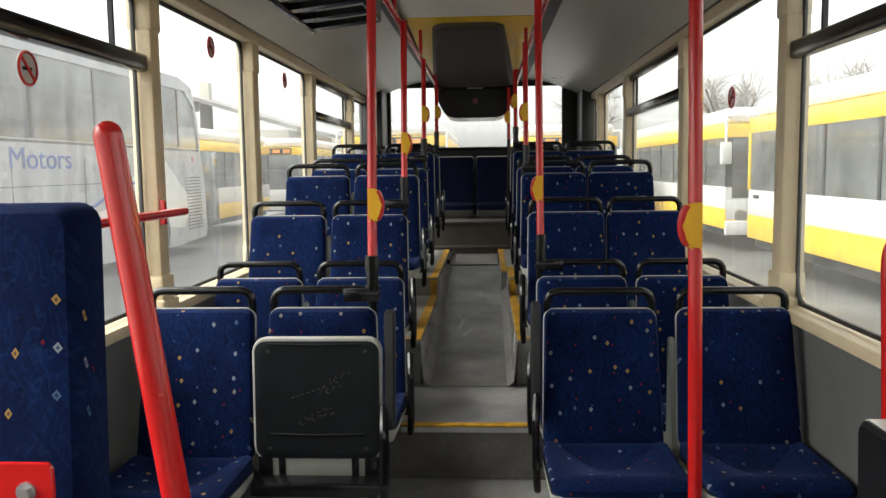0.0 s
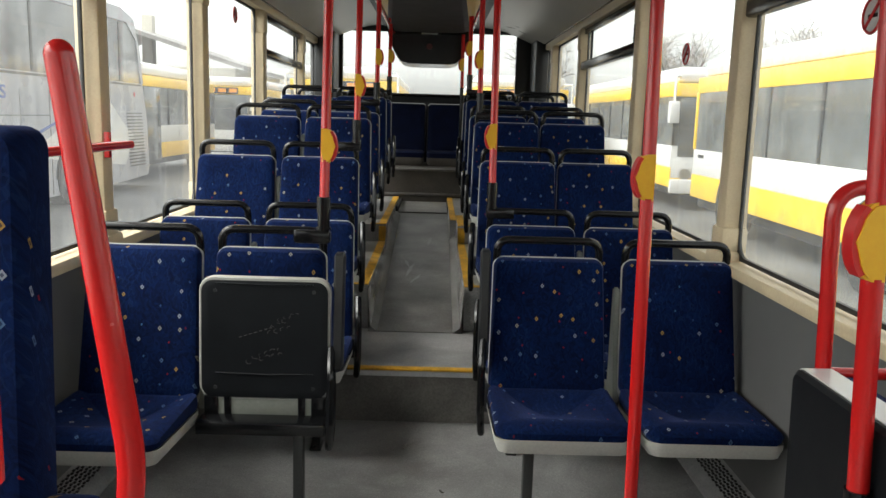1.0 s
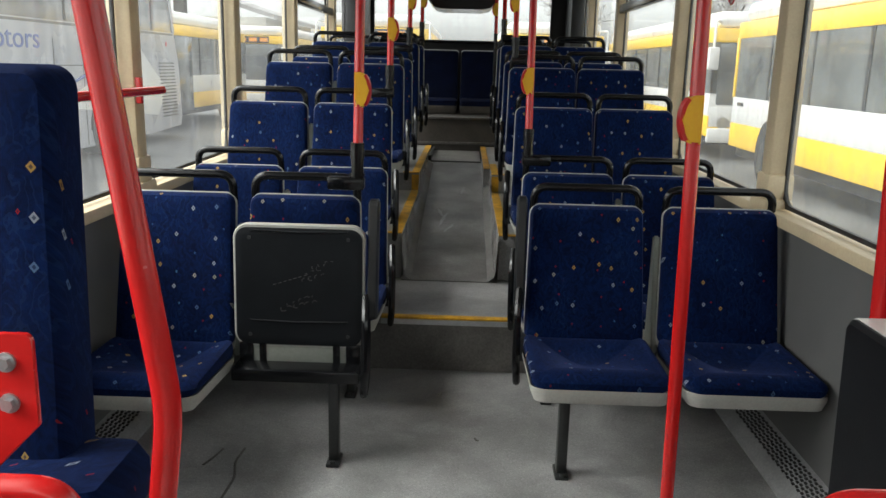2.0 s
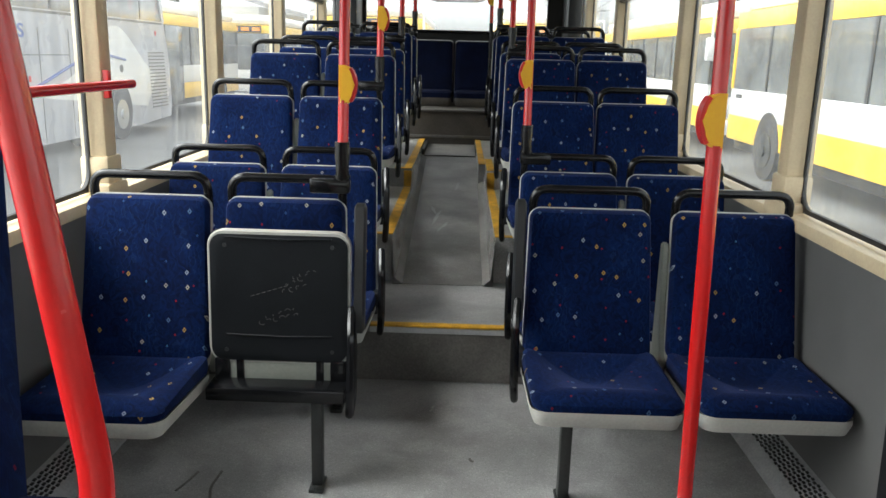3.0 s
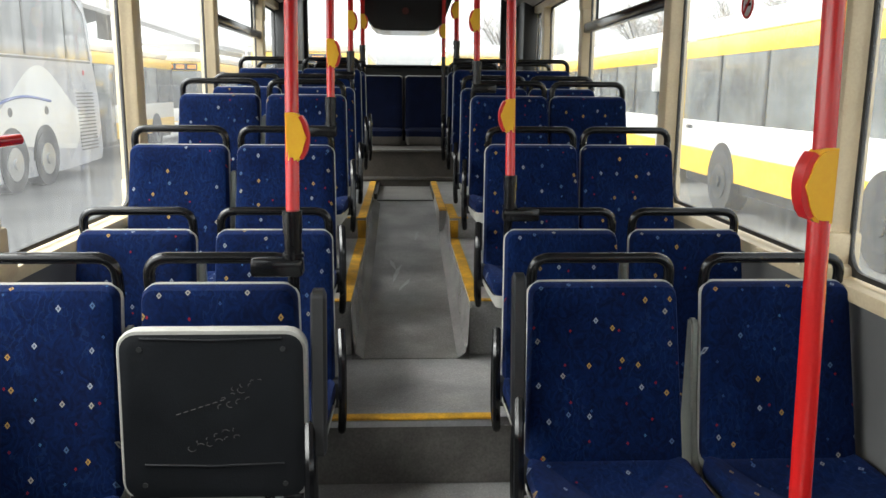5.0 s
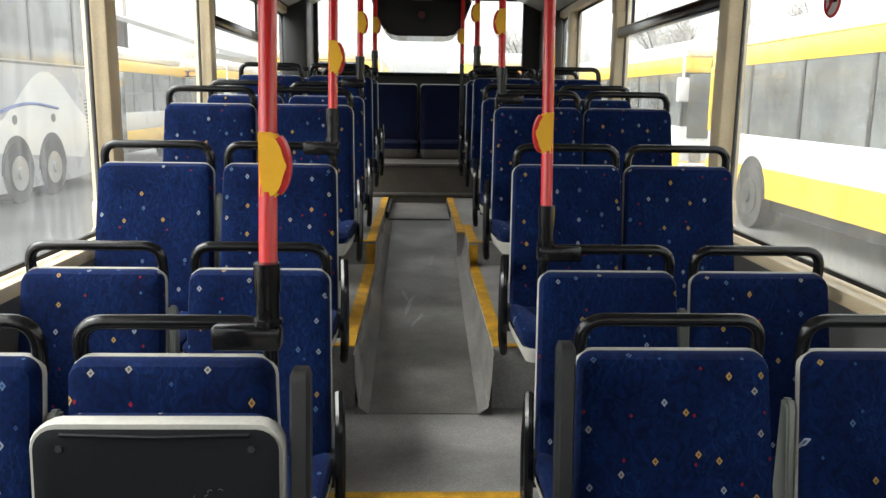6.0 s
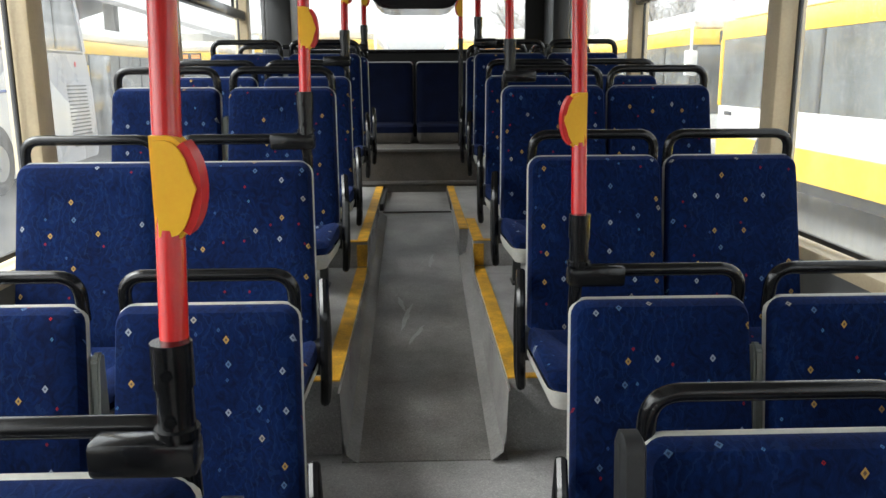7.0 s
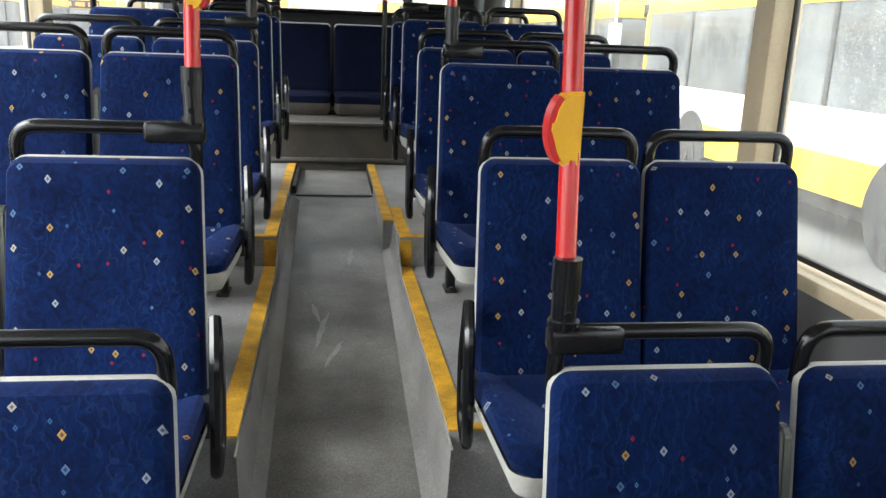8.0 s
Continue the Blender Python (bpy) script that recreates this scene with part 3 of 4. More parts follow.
def bus_seat(name, label, width=0.397, folding=False, leg=0, aisle=0, armrest=False, top=TOP, wing=0):
    """One seat, facing -y, its origin on the floor under the top edge of its backrest. leg, aisle: the side they are on."""
    s = thing(name, label, "bus seat", group="passenger seats")
    h0, lean = (0.37, LEAN) if not folding else (0.44, 0.03)
    bm = bmesh.new()
    slab(bm, width, top - h0, 0.035, [(0.004, 0.020), (0.000, 0.012), (0.000, -0.006), (0.003, -0.018), (0.008, -0.030), (0.030, -0.038), (0.08, -0.034)], back_place(h0, top, 0.02, lean), taper=0.06)
    part("backrest", bm, FABRIC, s)
    bm = bmesh.new()
    slab(bm, width + 0.004, top - h0 + 0.025, 0.038, [(0.03, 0.036), (0.012, 0.032), (0.004, 0.027), (-0.0008, 0.018), (-0.0015, 0.010), (0.002, 0.004)], back_place(h0 - 0.022, top, 0.02, lean), taper=0.06)
    part("back_shell", bm, SHELL, s, "light grey plastic back shell")
    part("grab_handle", grab_handle(width - 0.035, 0.03, top + 0.063, 0.0145), BLACK, s, "black plastic grab handle")
    if not folding:
        def sit(u, v, d):
            f = (v + 0.23) / 0.46          # 0 at the front
            dip = 0.058 * max(0.0, 1 - (2 * u / width) ** 2) * math.sin(math.pi * min(1.0, max(0.0, f)) ** 1.5) - 0.014 * (2 * u / width) ** 4 * min(1.0, max(0.0, f))
            drop = 0.042 * max(0, (0.22 - f) / 0.22) ** 2
            return (u, -0.31 + v, 0.425 - 0.03 * f + d - (dip + drop if d > -0.03 else 0))
        bm = bmesh.new()
        slab(bm, width + 0.022, 0.46, 0.05, [(0.014, -0.055), (0.004, -0.048), (0.0, -0.03), (0.003, -0.014), (0.016, -0.002), (0.035, 0.003), (0.055, 0.004), (0.08, 0.004), (0.105, 0.004), (0.13, 0.004), (0.155, 0.003), (0.18, 0.003), (0.20, 0.003)], sit)
        part("seat_cushion", bm, FABRIC, s)
        bm = bmesh.new()
        slab(bm, width + 0.024, 0.462, 0.05, [(0.03, -0.076), (0.004, -0.074), (0.0, -0.05), (0.0, -0.068), (0.012, -0.098), (0.05, -0.102)], sit)
        part("seat_shell", bm, SHELL, s, "light grey plastic seat shell")
    else:
        def up(u, v, d):
            return (u + 0.0, -0.105 + 0.05 * (v + 0.2) + d, 0.595 + v)
        bm = bmesh.new()
        slab(bm, width + 0.05, 0.41, 0.045, [(0.010, -0.004), (0.006, -0.012), (0.02, -0.015)], up)
        for zz in (-0.115, 0.19):
            tube(bm, [up(-width / 2 + 0.03, zz, -0.0155), up(0, zz - 0.004, -0.0165), up(width / 2 - 0.03, zz, -0.0155)], 0.0035, 6)
        panel = part("tip_up_panel", bm, PANEL, s, "dark scratched underside of a tipped-up seat")
        bm = bmesh.new()
        slab(bm, width + 0.058, 0.42, 0.05, [(0.02, 0.03), (0.002, 0.026), (0.0, 0.0), (0.004, -0.007), (0.014, -0.006)], up)
        part("tip_up_rim", bm, SHELL, s, "light grey plastic rim")
        bm = bmesh.new()
        slab(bm, width + 0.02, 0.34, 0.05, [(0.02, 0.075), (0.0, 0.06), (0.0, 0.035), (0.01, 0.03)], lambda u, v, d: up(u, v + 0.03, d))
        part("seat_cushion", bm, FABRIC, s)
        bm = bmesh.new()
        rng = random.Random(4)
        for k in range(7):
            tube(bm, [up(-0.085 + 0.017 * k, 0.008 + 0.0055 * k, -0.0165), up(-0.075 + 0.017 * k, 0.011 + 0.0055 * k, -0.0165)], 0.001, 4)
        for x0, z0, n, rise in ((0.025, 0.045, 5, 0.011), (-0.052, -0.075, 6, 0.0055), (0.02, 0.026, 4, 0.006), (-0.035, -0.058, 5, 0.007), (0.05, 0.07, 3, 0.009)):
            for j in range(n):
                cx, cz, r0 = x0 + 0.021 * j, z0 + rise * j, rng.uniform(0.003, 0.0075)
                a0, a1 = rng.uniform(0, 3), rng.uniform(1.5, 3.6)
                tube(bm, [up(cx + r0 * 1.3 * math.cos(a0 + a1 * i / 7), cz + r0 * math.sin(a0 + a1 * i / 7), -0.0163) for i in range(8)], 0.0007, 4)
        for k in (-1, 1):
            for zz in (0.165, -0.165):
                screw = bmesh.new()
                tube(screw, [up(k * (width / 2 - 0.028), zz, -0.010), up(k * (width / 2 - 0.028), zz, -0.0175)], 0.0065, 8)
                part("screw", screw, STEEL_DARK, panel)
        tagged(part("scratch_marks", bm, DULL, panel, "pale scratches"), kind="stuff")
        bm = bmesh.new()
        box(bm, -width / 2 - 0.02, width / 2 + 0.02, -0.20, -0.06, 0.292, 0.334, 0.006)
        for k in (-1, 1):
            box(bm, *sorted((k * (width / 2 + 0.012), k * (width / 2 - 0.035))), -0.118, -0.09, 0.31, 0.40, 0.006)
            box(bm, *sorted((k * (width / 2 - 0.055), k * (width / 2 - 0.080))), -0.116, -0.10, 0.31, 0.40, 0.004)
        part("seat_frame", bm, BLACK, s, "dark steel frame")
        bm = bmesh.new()
        box(bm, -width / 2 + 0.035, width / 2 - 0.035, -0.112, -0.102, 0.312, 0.42, 0.003)
        part("lower_panel", bm, WING, s)
    if leg:
        x = leg * (0.09 if not folding else 0.126)
        z1 = 0.335 if not folding else 0.30
        y = -0.36 if not folding else -0.17
        bm = bmesh.new()
        box(bm, x - 0.017, x + 0.017, y - 0.022, y + 0.022, 0.012, z1, 0.004)
        part("leg", bm, STEEL_DARK, s, "dark steel leg")
        bm = bmesh.new()
        box(bm, x - 0.023, x + 0.023, y - 0.05, y + 0.045, 0.0, 0.014, 0.005)
        tube(bm, [(x, y - 0.045, 0.014), (x, y - 0.045, 0.024)], 0.009, 6)
        part("foot_plate", bm, STEEL_DARK, s)
        if not folding:
            bm = bmesh.new()
            box(bm, -width / 2 + 0.02, width / 2 - 0.02, y - 0.02, y + 0.02, 0.305, 0.33, 0.004)
            part("cross_bar", bm, STEEL_DARK, s)
    if aisle:
        x = aisle * (width / 2 + 0.03)
        bm = bmesh.new()
        tube(bm, bend([(x, -0.10, 0.57), (x + aisle * 0.008, -0.17, 0.51), (x + aisle * 0.008, -0.20, 0.31), (x, -0.16, 0.23), (x, -0.08, 0.27), (x, -0.06, 0.42), (x, -0.10, 0.57)], 0.035), 0.0135, 8)
        part("side_loop", bm, BLACK, s, "black looped side guard")
        if not folding:
            bm = bmesh.new()
            box(bm, *sorted((aisle * (width / 2 - 0.01), x + aisle * 0.006)), -0.14, -0.07, 0.31, 0.40, 0.008)
            part("side_bracket", bm, DARK, s)
    if wing:
        bm = bmesh.new()
        xa, xb = sorted((wing * (width / 2 + 0.003), wing * (width / 2 + 0.024)))
        prism(bm, [(-0.092, 0.34), (-0.035, 0.52), (-0.004, top - 0.115), (0.010, top - 0.10), (0.032, top - 0.105), (0.036, 0.34)], "x", xa, xb)
        bmesh.ops.bevel(bm, geom=bm.edges[:], offset=0.005, segments=2, affect="EDGES", clamp_overlap=True)
        part("side_wing", bm, WING, s, "grey-green plastic side wing")
    if armrest:
        x = aisle * (width / 2 + (0.030 if not folding else 0.052))
        bm = bmesh.new()
        slab(bm, 0.055, 0.40, 0.02, [(0.012, -0.03), (0.0, -0.02), (0.0, 0.02), (0.012, 0.03)], lambda u, v, d: (x + d * 0.6, -0.07 + u + 0.12 * v, 0.69 + v), steps=3)
        part("armrest", bm, DARK, s, "dark grey armrest folded upright")
    return s


def place_seats(master, spots):
    for i, (x, y, z) in enumerate(spots):
        if i == 0:
            master.matrix_basis = pose(x, y, z)
        else:
            copy_thing(master, pose(x, y, z))


LAB = "blue moquette bus seat with small diamonds"
ROW = {1: 0.0, 2: 0.0, 3: STEP, 4: POD_A - 0.038, 5: POD_A, 6: POD_B, 7: POD_B, 8: POD_B}
place_seats(bus_seat("bus_seat", LAB + ", beside the window", wing=-1),
            [(0.927, 0.07, ROW[2])])
place_seats(bus_seat("bus_seat", LAB + ", beside the window"),
            [(0.898, 0.755, ROW[3]), (0.892, 1.49, ROW[4]), (0.892, 2.18, ROW[5]), (0.892, 2.92, ROW[6]), (0.892, 3.62, ROW[7])])
place_seats(bus_seat("bus_seat", LAB + ", beside the window", wing=1),
            [(-0.925, -0.70, 0), (-0.935, 0.07, ROW[2]), (-0.94, 0.665, ROW[3]), (-0.94, 1.43, ROW[4]), (-0.94, 2.15, ROW[5]), (-0.94, 2.90, ROW[6]), (-0.94, 3.60, ROW[7])])
place_seats(bus_seat("bus_seat", LAB + ", on a dark steel leg", leg=-1, aisle=-1),
            [(0.495, 0.07, ROW[2]), (0.493, 0.755, ROW[3]), (0.49, 1.49, ROW[4]), (0.49, 2.18, ROW[5]), (0.49, 2.92, ROW[6]), (0.49, 3.62, ROW[7])])
place_seats(bus_seat("bus_seat", LAB + ", with a folded armrest", leg=-1, aisle=-1, armrest=True, top=0.85, width=0.412), [(0.490, -0.54, 0)])
place_seats(bus_seat("bus_seat", LAB + ", beside the window", top=0.85, wing=-1, width=0.412), [(0.965, -0.54, 0)])
place_seats(bus_seat("bus_seat", LAB + ", on a dark steel leg", leg=1, aisle=1),
            [(-0.48, 0.07, ROW[2]), (-0.518, 0.665, ROW[3]), (-0.52, 1.43, ROW[4]), (-0.52, 2.15, ROW[5]), (-0.52, 2.90, ROW[6]), (-0.52, 3.60, ROW[7])])
place_seats(bus_seat("folding_bus_seat", "blue bus seat tipped up, showing its black scratched underside", leg=1, aisle=1, armrest=True, folding=True, width=0.385), [(-0.492, -0.70, 0)])


# rear bench
def bench_seat(label):
    s = thing("bench_seat", label, "bus seat", group="rear bench seats")
    bm = bmesh.new()
    slab(bm, 0.44, 0.50, 0.03, [(0.01, 0.06), (0.0, 0.05), (0.0, 0.012), (0.02, 0.0), (0.07, 0.002)], lambda u, v, d: (u, d + 0.06 * v, 0.36 + v), taper=0.03)
    part("backrest", bm, NAVY, s)
    bm = bmesh.new()
    slab(bm, 0.462, 0.52, 0.035, [(0.01, 0.075), (0.0, 0.07), (0.0, 0.045), (0.01, 0.03)], lambda u, v, d: (u, d + 0.06 * v, 0.36 + v), taper=0.03)
    part("back_shell", bm, DULL, s)
    bm = bmesh.new()
    slab(bm, 0.44, 0.44, 0.04, [(0.0, 0.0), (0.0, 0.05), (0.02, 0.065), (0.06, 0.068)], lambda u, v, d: (u, -0.24 + v, 0.075 + d))
    part("seat_cushion", bm, NAVY, s)
    bm = bmesh.new()
    slab(bm, 0.445, 0.445, 0.04, [(0.02, 0.0), (0.0, 0.03), (0.0, 0.078)], lambda u, v, d: (u, -0.24 + v, d))
    part("seat_shell", bm, RISER_REAR, s, "dark brown seat shell")
    return s


bench = bench_seat("dark blue moquette rear bench seat in a grey shell")
for i, x in enumerate((0.20, -0.27, -0.73, 0.66)):
    m = pose(x, 5.08, PLATFORM + 0.005)
    if i == 0:
        bench.matrix_basis = m
    else:
        copy_thing(bench, m)
bar = thing("rear_rail", "long black tube rail over the rear bench", "rail")
bm = bmesh.new()
tube(bm, bend([(-0.98, 5.30, 1.42), (-0.98, 5.30, 1.57), (0.94, 5.30, 1.57), (0.94, 5.30, 1.42)], 0.06), 0.016)
part("tube", bm, BLACK, bar)


# ---- poles, rails, stop buttons ----
def stop_button(parent, s, x, y, z, scale=1.0):
    """A yellow D-shaped housing with a red crescent, on the side s of a pole."""
    bm = bmesh.new()
    pts = [(s * -0.013, -0.058)]
    for k in range(11):
        a = -math.pi / 2 + math.pi * k / 10
        pts.append((s * (0.006 + 0.030 * math.cos(a)), 0.058 * math.sin(a)))
    pts.append((s * -0.013, 0.058))
    pts = [(x + p * scale, z + q * scale) for p, q in pts]
    prism(bm, pts, "y", y - 0.022, y + 0.020)
    bmesh.ops.bevel(bm, geom=[e for e in bm.edges if abs(e.verts[0].co.y - e.verts[1].co.y) < 1e-5], offset=0.005, segments=2, affect="EDGES")
    b = part("stop_button", bm, YELLOW, parent, "yellow stop button housing")
    bm = bmesh.new()
    ring = []
    for k in range(9):
        a = radians(-58 + 116 * k / 8)
        c, d = math.cos(a), math.sin(a)
        ring.append((x + s * (0.006 + 0.035 * c) * scale, z + 0.061 * d * scale, x + s * (0.003 + 0.027 * c) * scale, z + 0.055 * d * scale))
    pts = [(p[0], p[1]) for p in ring] + [(p[2], p[3]) for p in ring[::-1]]
    prism(bm, pts, "y", y - 0.018, y + 0.016)
    part("push_plate", bm, REDPL, b, "red push plate")


def seat_pole(x, y, z0, z1, s):
    """A red pole from a seat's corner to the ceiling rail."""
    p = thing("grab_pole", "red grab pole in a black socket with a yellow stop button", "grab pole", group="grab poles")
    bm = bmesh.new()
    lean = 0.13            # the poles lean back like the seats
    tube(bm, [(x, y + lean * 0.10, z0 + 0.10), (x, y + lean * (z1 - z0), z1)], 0.0165)
    part("tube", bm, RED, p)
    bm = bmesh.new()
    tube(bm, [(x, y, z0 - 0.04), (x, y, z0 + 0.055)], 0.021)
    tube(bm, [(x, y, z0 + 0.055), (x, y, z0 + 0.058), (x, y, z0 + 0.065), (x, y, z0 + 0.105), (x, y, z0 + 0.108)], 0.0235)
    bm2 = bmesh.new()
    box(bm2, x - 0.024 if s < 0 else x - 0.10, x + 0.10 if s < 0 else x + 0.024, y - 0.022, y + 0.022, z0 - 0.05, z0 - 0.005, 0.009)
    for zz, ang in ((z0 + 0.02, 0), (z0 + 0.075, 0)):
        tube(bm, [(x, y - 0.026, zz), (x, y + 0.026, zz)], 0.007, 6)
    tube(bm, [(x, y, z0 - 0.002), (x, y, z0 + 0.006)], 0.026)
    part("socket", bm, BLACK, p, "black socket")
    part("clamp", bm2, BLACK, p, "black clamp on the seat handle")
    up = 0.277 if s > 0 else 0.304
    stop_button(p, s, x, y + lean * up, z0 + up)
    return p


for x, y, z0, s in ((-0.308, -0.72, 0.965, 1), (-0.335, 0.68, 1.215, 1), (-0.345, 2.17, 1.46, 1), (-0.345, 3.62, 1.57, 1),
                    (0.318, 0.10, 0.965, -1), (0.325, 1.51, 1.39, -1), (0.315, 2.94, 1.57, -1)):
    seat_pole(x, y, z0, 2.12, s)
p = thing("grab_pole", "red enamelled pole standing on the rear platform", "grab pole", group="grab poles")
bm = bmesh.new()
tube(bm, [(0.30, 4.40, 1.62), (0.30, 4.40, 2.12)], 0.0165)
part("tube", bm, RED, p)
bm = bmesh.new()
tube(bm, [(0.30, 4.40, PLATFORM), (0.30, 4.40, 1.63)], 0.018)
part("socket", bm, BLACK, p, "black lower tube")
stop_button(p, -1, 0.30, 4.40, 1.84)
# pole standing on the floor beside the front seats
p = thing("grab_pole", "red enamelled floor-to-ceiling pole with a yellow stop button", "grab pole", group="grab poles")
bm = bmesh.new()
tube(bm, [(0.604, -1.466, 0.0), (0.602, -1.40, 1.2), (0.602, -1.342, 2.25)], 0.0175)
part("tube", bm, RED, p)
bm = bmesh.new()
tube(bm, [(0.604, -1.466, 0.0), (0.604, -1.466, 0.012)], 0.04)
part("base_flange", bm, RED, p)
stop_button(p, -1, 0.602, -1.40, 1.215)
for s, x in ((-1, -0.36), (1, 0.36)):
    r = thing("ceiling_handrail", "red enamelled handrail under the ceiling", "handrail", group="ceiling handrails")
    bm = bmesh.new()
    tube(bm, [(x, -5.5, 2.12), (x, 4.42, 2.12)], 0.017)
    part("tube", bm, RED, r)
    for y in (-4.2, -2.6, -1.0, 0.6, 2.2, 3.8):
        bm = bmesh.new()
        tube(bm, [(x, y, 2.12), (x, y, 2.335)], 0.012, 8)
        part("hanger", bm, RED, r)


# ---- wheelchair space: rail, slanted pole, high seat, side tip-up seats ----
r = thing("window_rail", "red enamelled rail before the window on a red bracket", "handrail")
bm = bmesh.new()
tube(bm, [(-1.075, -2.3, 1.215), (-1.075, -0.39, 1.215)], 0.016)
part("tube", bm, RED, r)
bm = bmesh.new()
box(bm, -1.162, -1.140, -0.425, -0.40, 1.165, 1.26, 0.003)
tube(bm, [(-1.15, -0.412, 1.215), (-1.075, -0.412, 1.215)], 0.009, 10)
part("bracket", bm, RED, r)

q = thing("slanted_pole", "thick red enamelled slanted grab pole with rounded top", "grab pole")
bm = bmesh.new()
tube(bm, bend([(-0.450, -2.31, 1.42), (-0.369, -2.31, 0.83), (-0.395, -2.31, 0.62), (-0.41, -2.31, 0.15)], 0.05), 0.0205, 16, caps=False)
slabtop = Vector((-0.450, -2.31, 1.42))
bmesh.ops.create_uvsphere(bm, u_segments=16, v_segments=8, radius=0.0205, matrix=Matrix.Translation(slabtop))
part("tube", bm, RED, q)
bm = bmesh.new()
tube(bm, [(-0.41, -2.31, 0.0), (-0.41, -2.31, 0.16)], 0.026)
part("socket", bm, BLACK, q)
hs = thing("high_seat", "high blue moquette seat back with diamond pattern", "bus seat")
bm = bmesh.new()
slab(bm, 0.46, 0.75, 0.04, [(0.02, 0.13), (0.0, 0.11), (0.0, 0.03), (0.014, 0.006), (0.05, 0.0)], lambda u, v, d: (-0.832 + u, -2.16 + d + 0.05 * v, 0.94 + v))
part("backrest", bm, FABRIC_HIGH, hs)
bm = bmesh.new()
slab(bm, 0.50, 0.42, 0.05, [(0.0, 0.0), (0.0, 0.06), (0.02, 0.09), (0.06, 0.095)], lambda u, v, d: (-0.745 + u, -2.17 + v * 0.5, 0.575 + d))
part("seat_cushion", bm, FABRIC_HIGH, hs)
bm = bmesh.new()
box(bm, -1.0, -0.52, -2.25, -2.02, 0.0, 0.60, 0.01)
part("pedestal", bm, DARK, hs)
pl = thing("mounting_plate", "bent red steel plate with two hexagon bolts", "bracket")
bm = bmesh.new()
prism(bm, [(-0.76, 0.966), (-0.53, 0.966), (-0.523, 0.958), (-0.523, 0.834), (-0.60, 0.755), (-0.76, 0.755)], "y", -2.38, -2.372)
bmesh.ops.bevel(bm, geom=list(bm.edges), offset=0.002, segments=1, affect="EDGES")
part("plate", bm, RED, pl)
for z in (0.925, 0.866):
    bm = bmesh.new()
    tube(bm, [(-0.561, -2.384, z), (-0.561, -2.38, z)], 0.014, 14)
    tube(bm, [(-0.561, -2.392, z), (-0.561, -2.384, z)], 0.0095, 6)
    part("bolt", bm, METAL, pl, "zinc hexagon bolt")
bm = bmesh.new()
tube(bm, bend([(-0.95, -2.50, 0.808), (-0.425, -2.50, 0.808), (-0.425, -2.47, 0.0)], 0.05), 0.0175)
part("hoop", bm, RED, pl)

hp = thing("red_hoop", "red enamelled upright hoop beside the tip-up seats", "grab pole")
bm = bmesh.new()
tube(bm, bend([(0.912, -1.80, 0.45), (0.879, -1.80, 1.232), (1.19, -1.80, 1.245)], 0.07), 0.0165)
tube(bm, [(0.896, -1.80, 0.84), (1.19, -1.80, 0.84)], 0.013)
part("tube", bm, RED, hp)
np_ = thing("grab_pole", "thick red enamelled pole with a large yellow stop button", "grab pole", group="grab poles")
bm = bmesh.new()
tube(bm, [(0.800, -2.15, 0.74), (0.768, -2.15, 1.4), (0.745, -2.15, 2.2)], 0.0185)
part("tube", bm, RED, np_)
bm = bmesh.new()
tube(bm, [(0.82, -2.15, 0.0), (0.800, -2.15, 0.745)], 0.023)
part("socket", bm, BLACK, np_)
stop_button(np_, -1, 0.779, -2.15, 1.173, 1.12)
bm = bmesh.new()
tube(bm, bend([(0.49, -2.50, 0.45), (0.49, -2.50, 0.83), (0.95, -2.50, 0.83)], 0.05), 0.0175)
low = thing("red_hoop", "low red enamelled guard hoop", "grab pole")
part("tube", bm, RED, low)
bm = bmesh.new()
box(bm, 0.46, 0.98, -2.52, -2.48, 0.0, 0.46, 0.01)
part("panel", bm, DARK, low)


def tip_up_seat(y, label):
    s = thing("tip_up_seat", label, "bus seat", pose(0, y, 0), group="side tip-up seats")
    bm = bmesh.new()
    slab(bm, 0.40, 0.44, 0.03, [(0.01, 0.0), (0.0, 0.008), (0.0, 0.03)], lambda u, v, d: (0.825 + d - 0.03 * v, u, 0.64 + v))
    part("tip_up_panel", bm, PANEL, s, "black underside of the seat")
    bm = bmesh.new()
    slab(bm, 0.405, 0.445, 0.03, [(0.0, 0.014), (0.0, 0.074), (0.010, 0.080)], lambda u, v, d: (0.825 + d - 0.03 * v, u, 0.64 + v))
    part("seat_shell", bm, BUS_WHITE, s, "pale plastic rim")
    bm = bmesh.new()
    slab(bm, 0.39, 0.42, 0.04, [(0.0, 0.078), (0.0, 0.11), (0.03, 0.125)], lambda u, v, d: (0.825 + d - 0.03 * v, u, 0.64 + v))
    part("seat_cushion", bm, FABRIC, s)
    bm = bmesh.new()
    slab(bm, 0.39, 0.52, 0.05, [(0.02, 0.0), (0.0, 0.02), (0.0, 0.07)], lambda u, v, d: (1.11 + d, u, 0.68 + v))
    part("backrest", bm, FABRIC, s)
    bm = bmesh.new()
    box(bm, 0.87, 1.19, -0.05, 0.05, 0.36, 0.42, 0.006)
    box(bm, 1.08, 1.14, -0.05, 0.05, 0.0, 0.36, 0.006)
    part("wall_bracket", bm, STEEL_DARK, s)
    return s


tip_up_seat(-2.02, "side-facing tip-up seat, folded, with black underside")
tip_up_seat(-2.46, "side-facing tip-up seat, folded, with black underside")

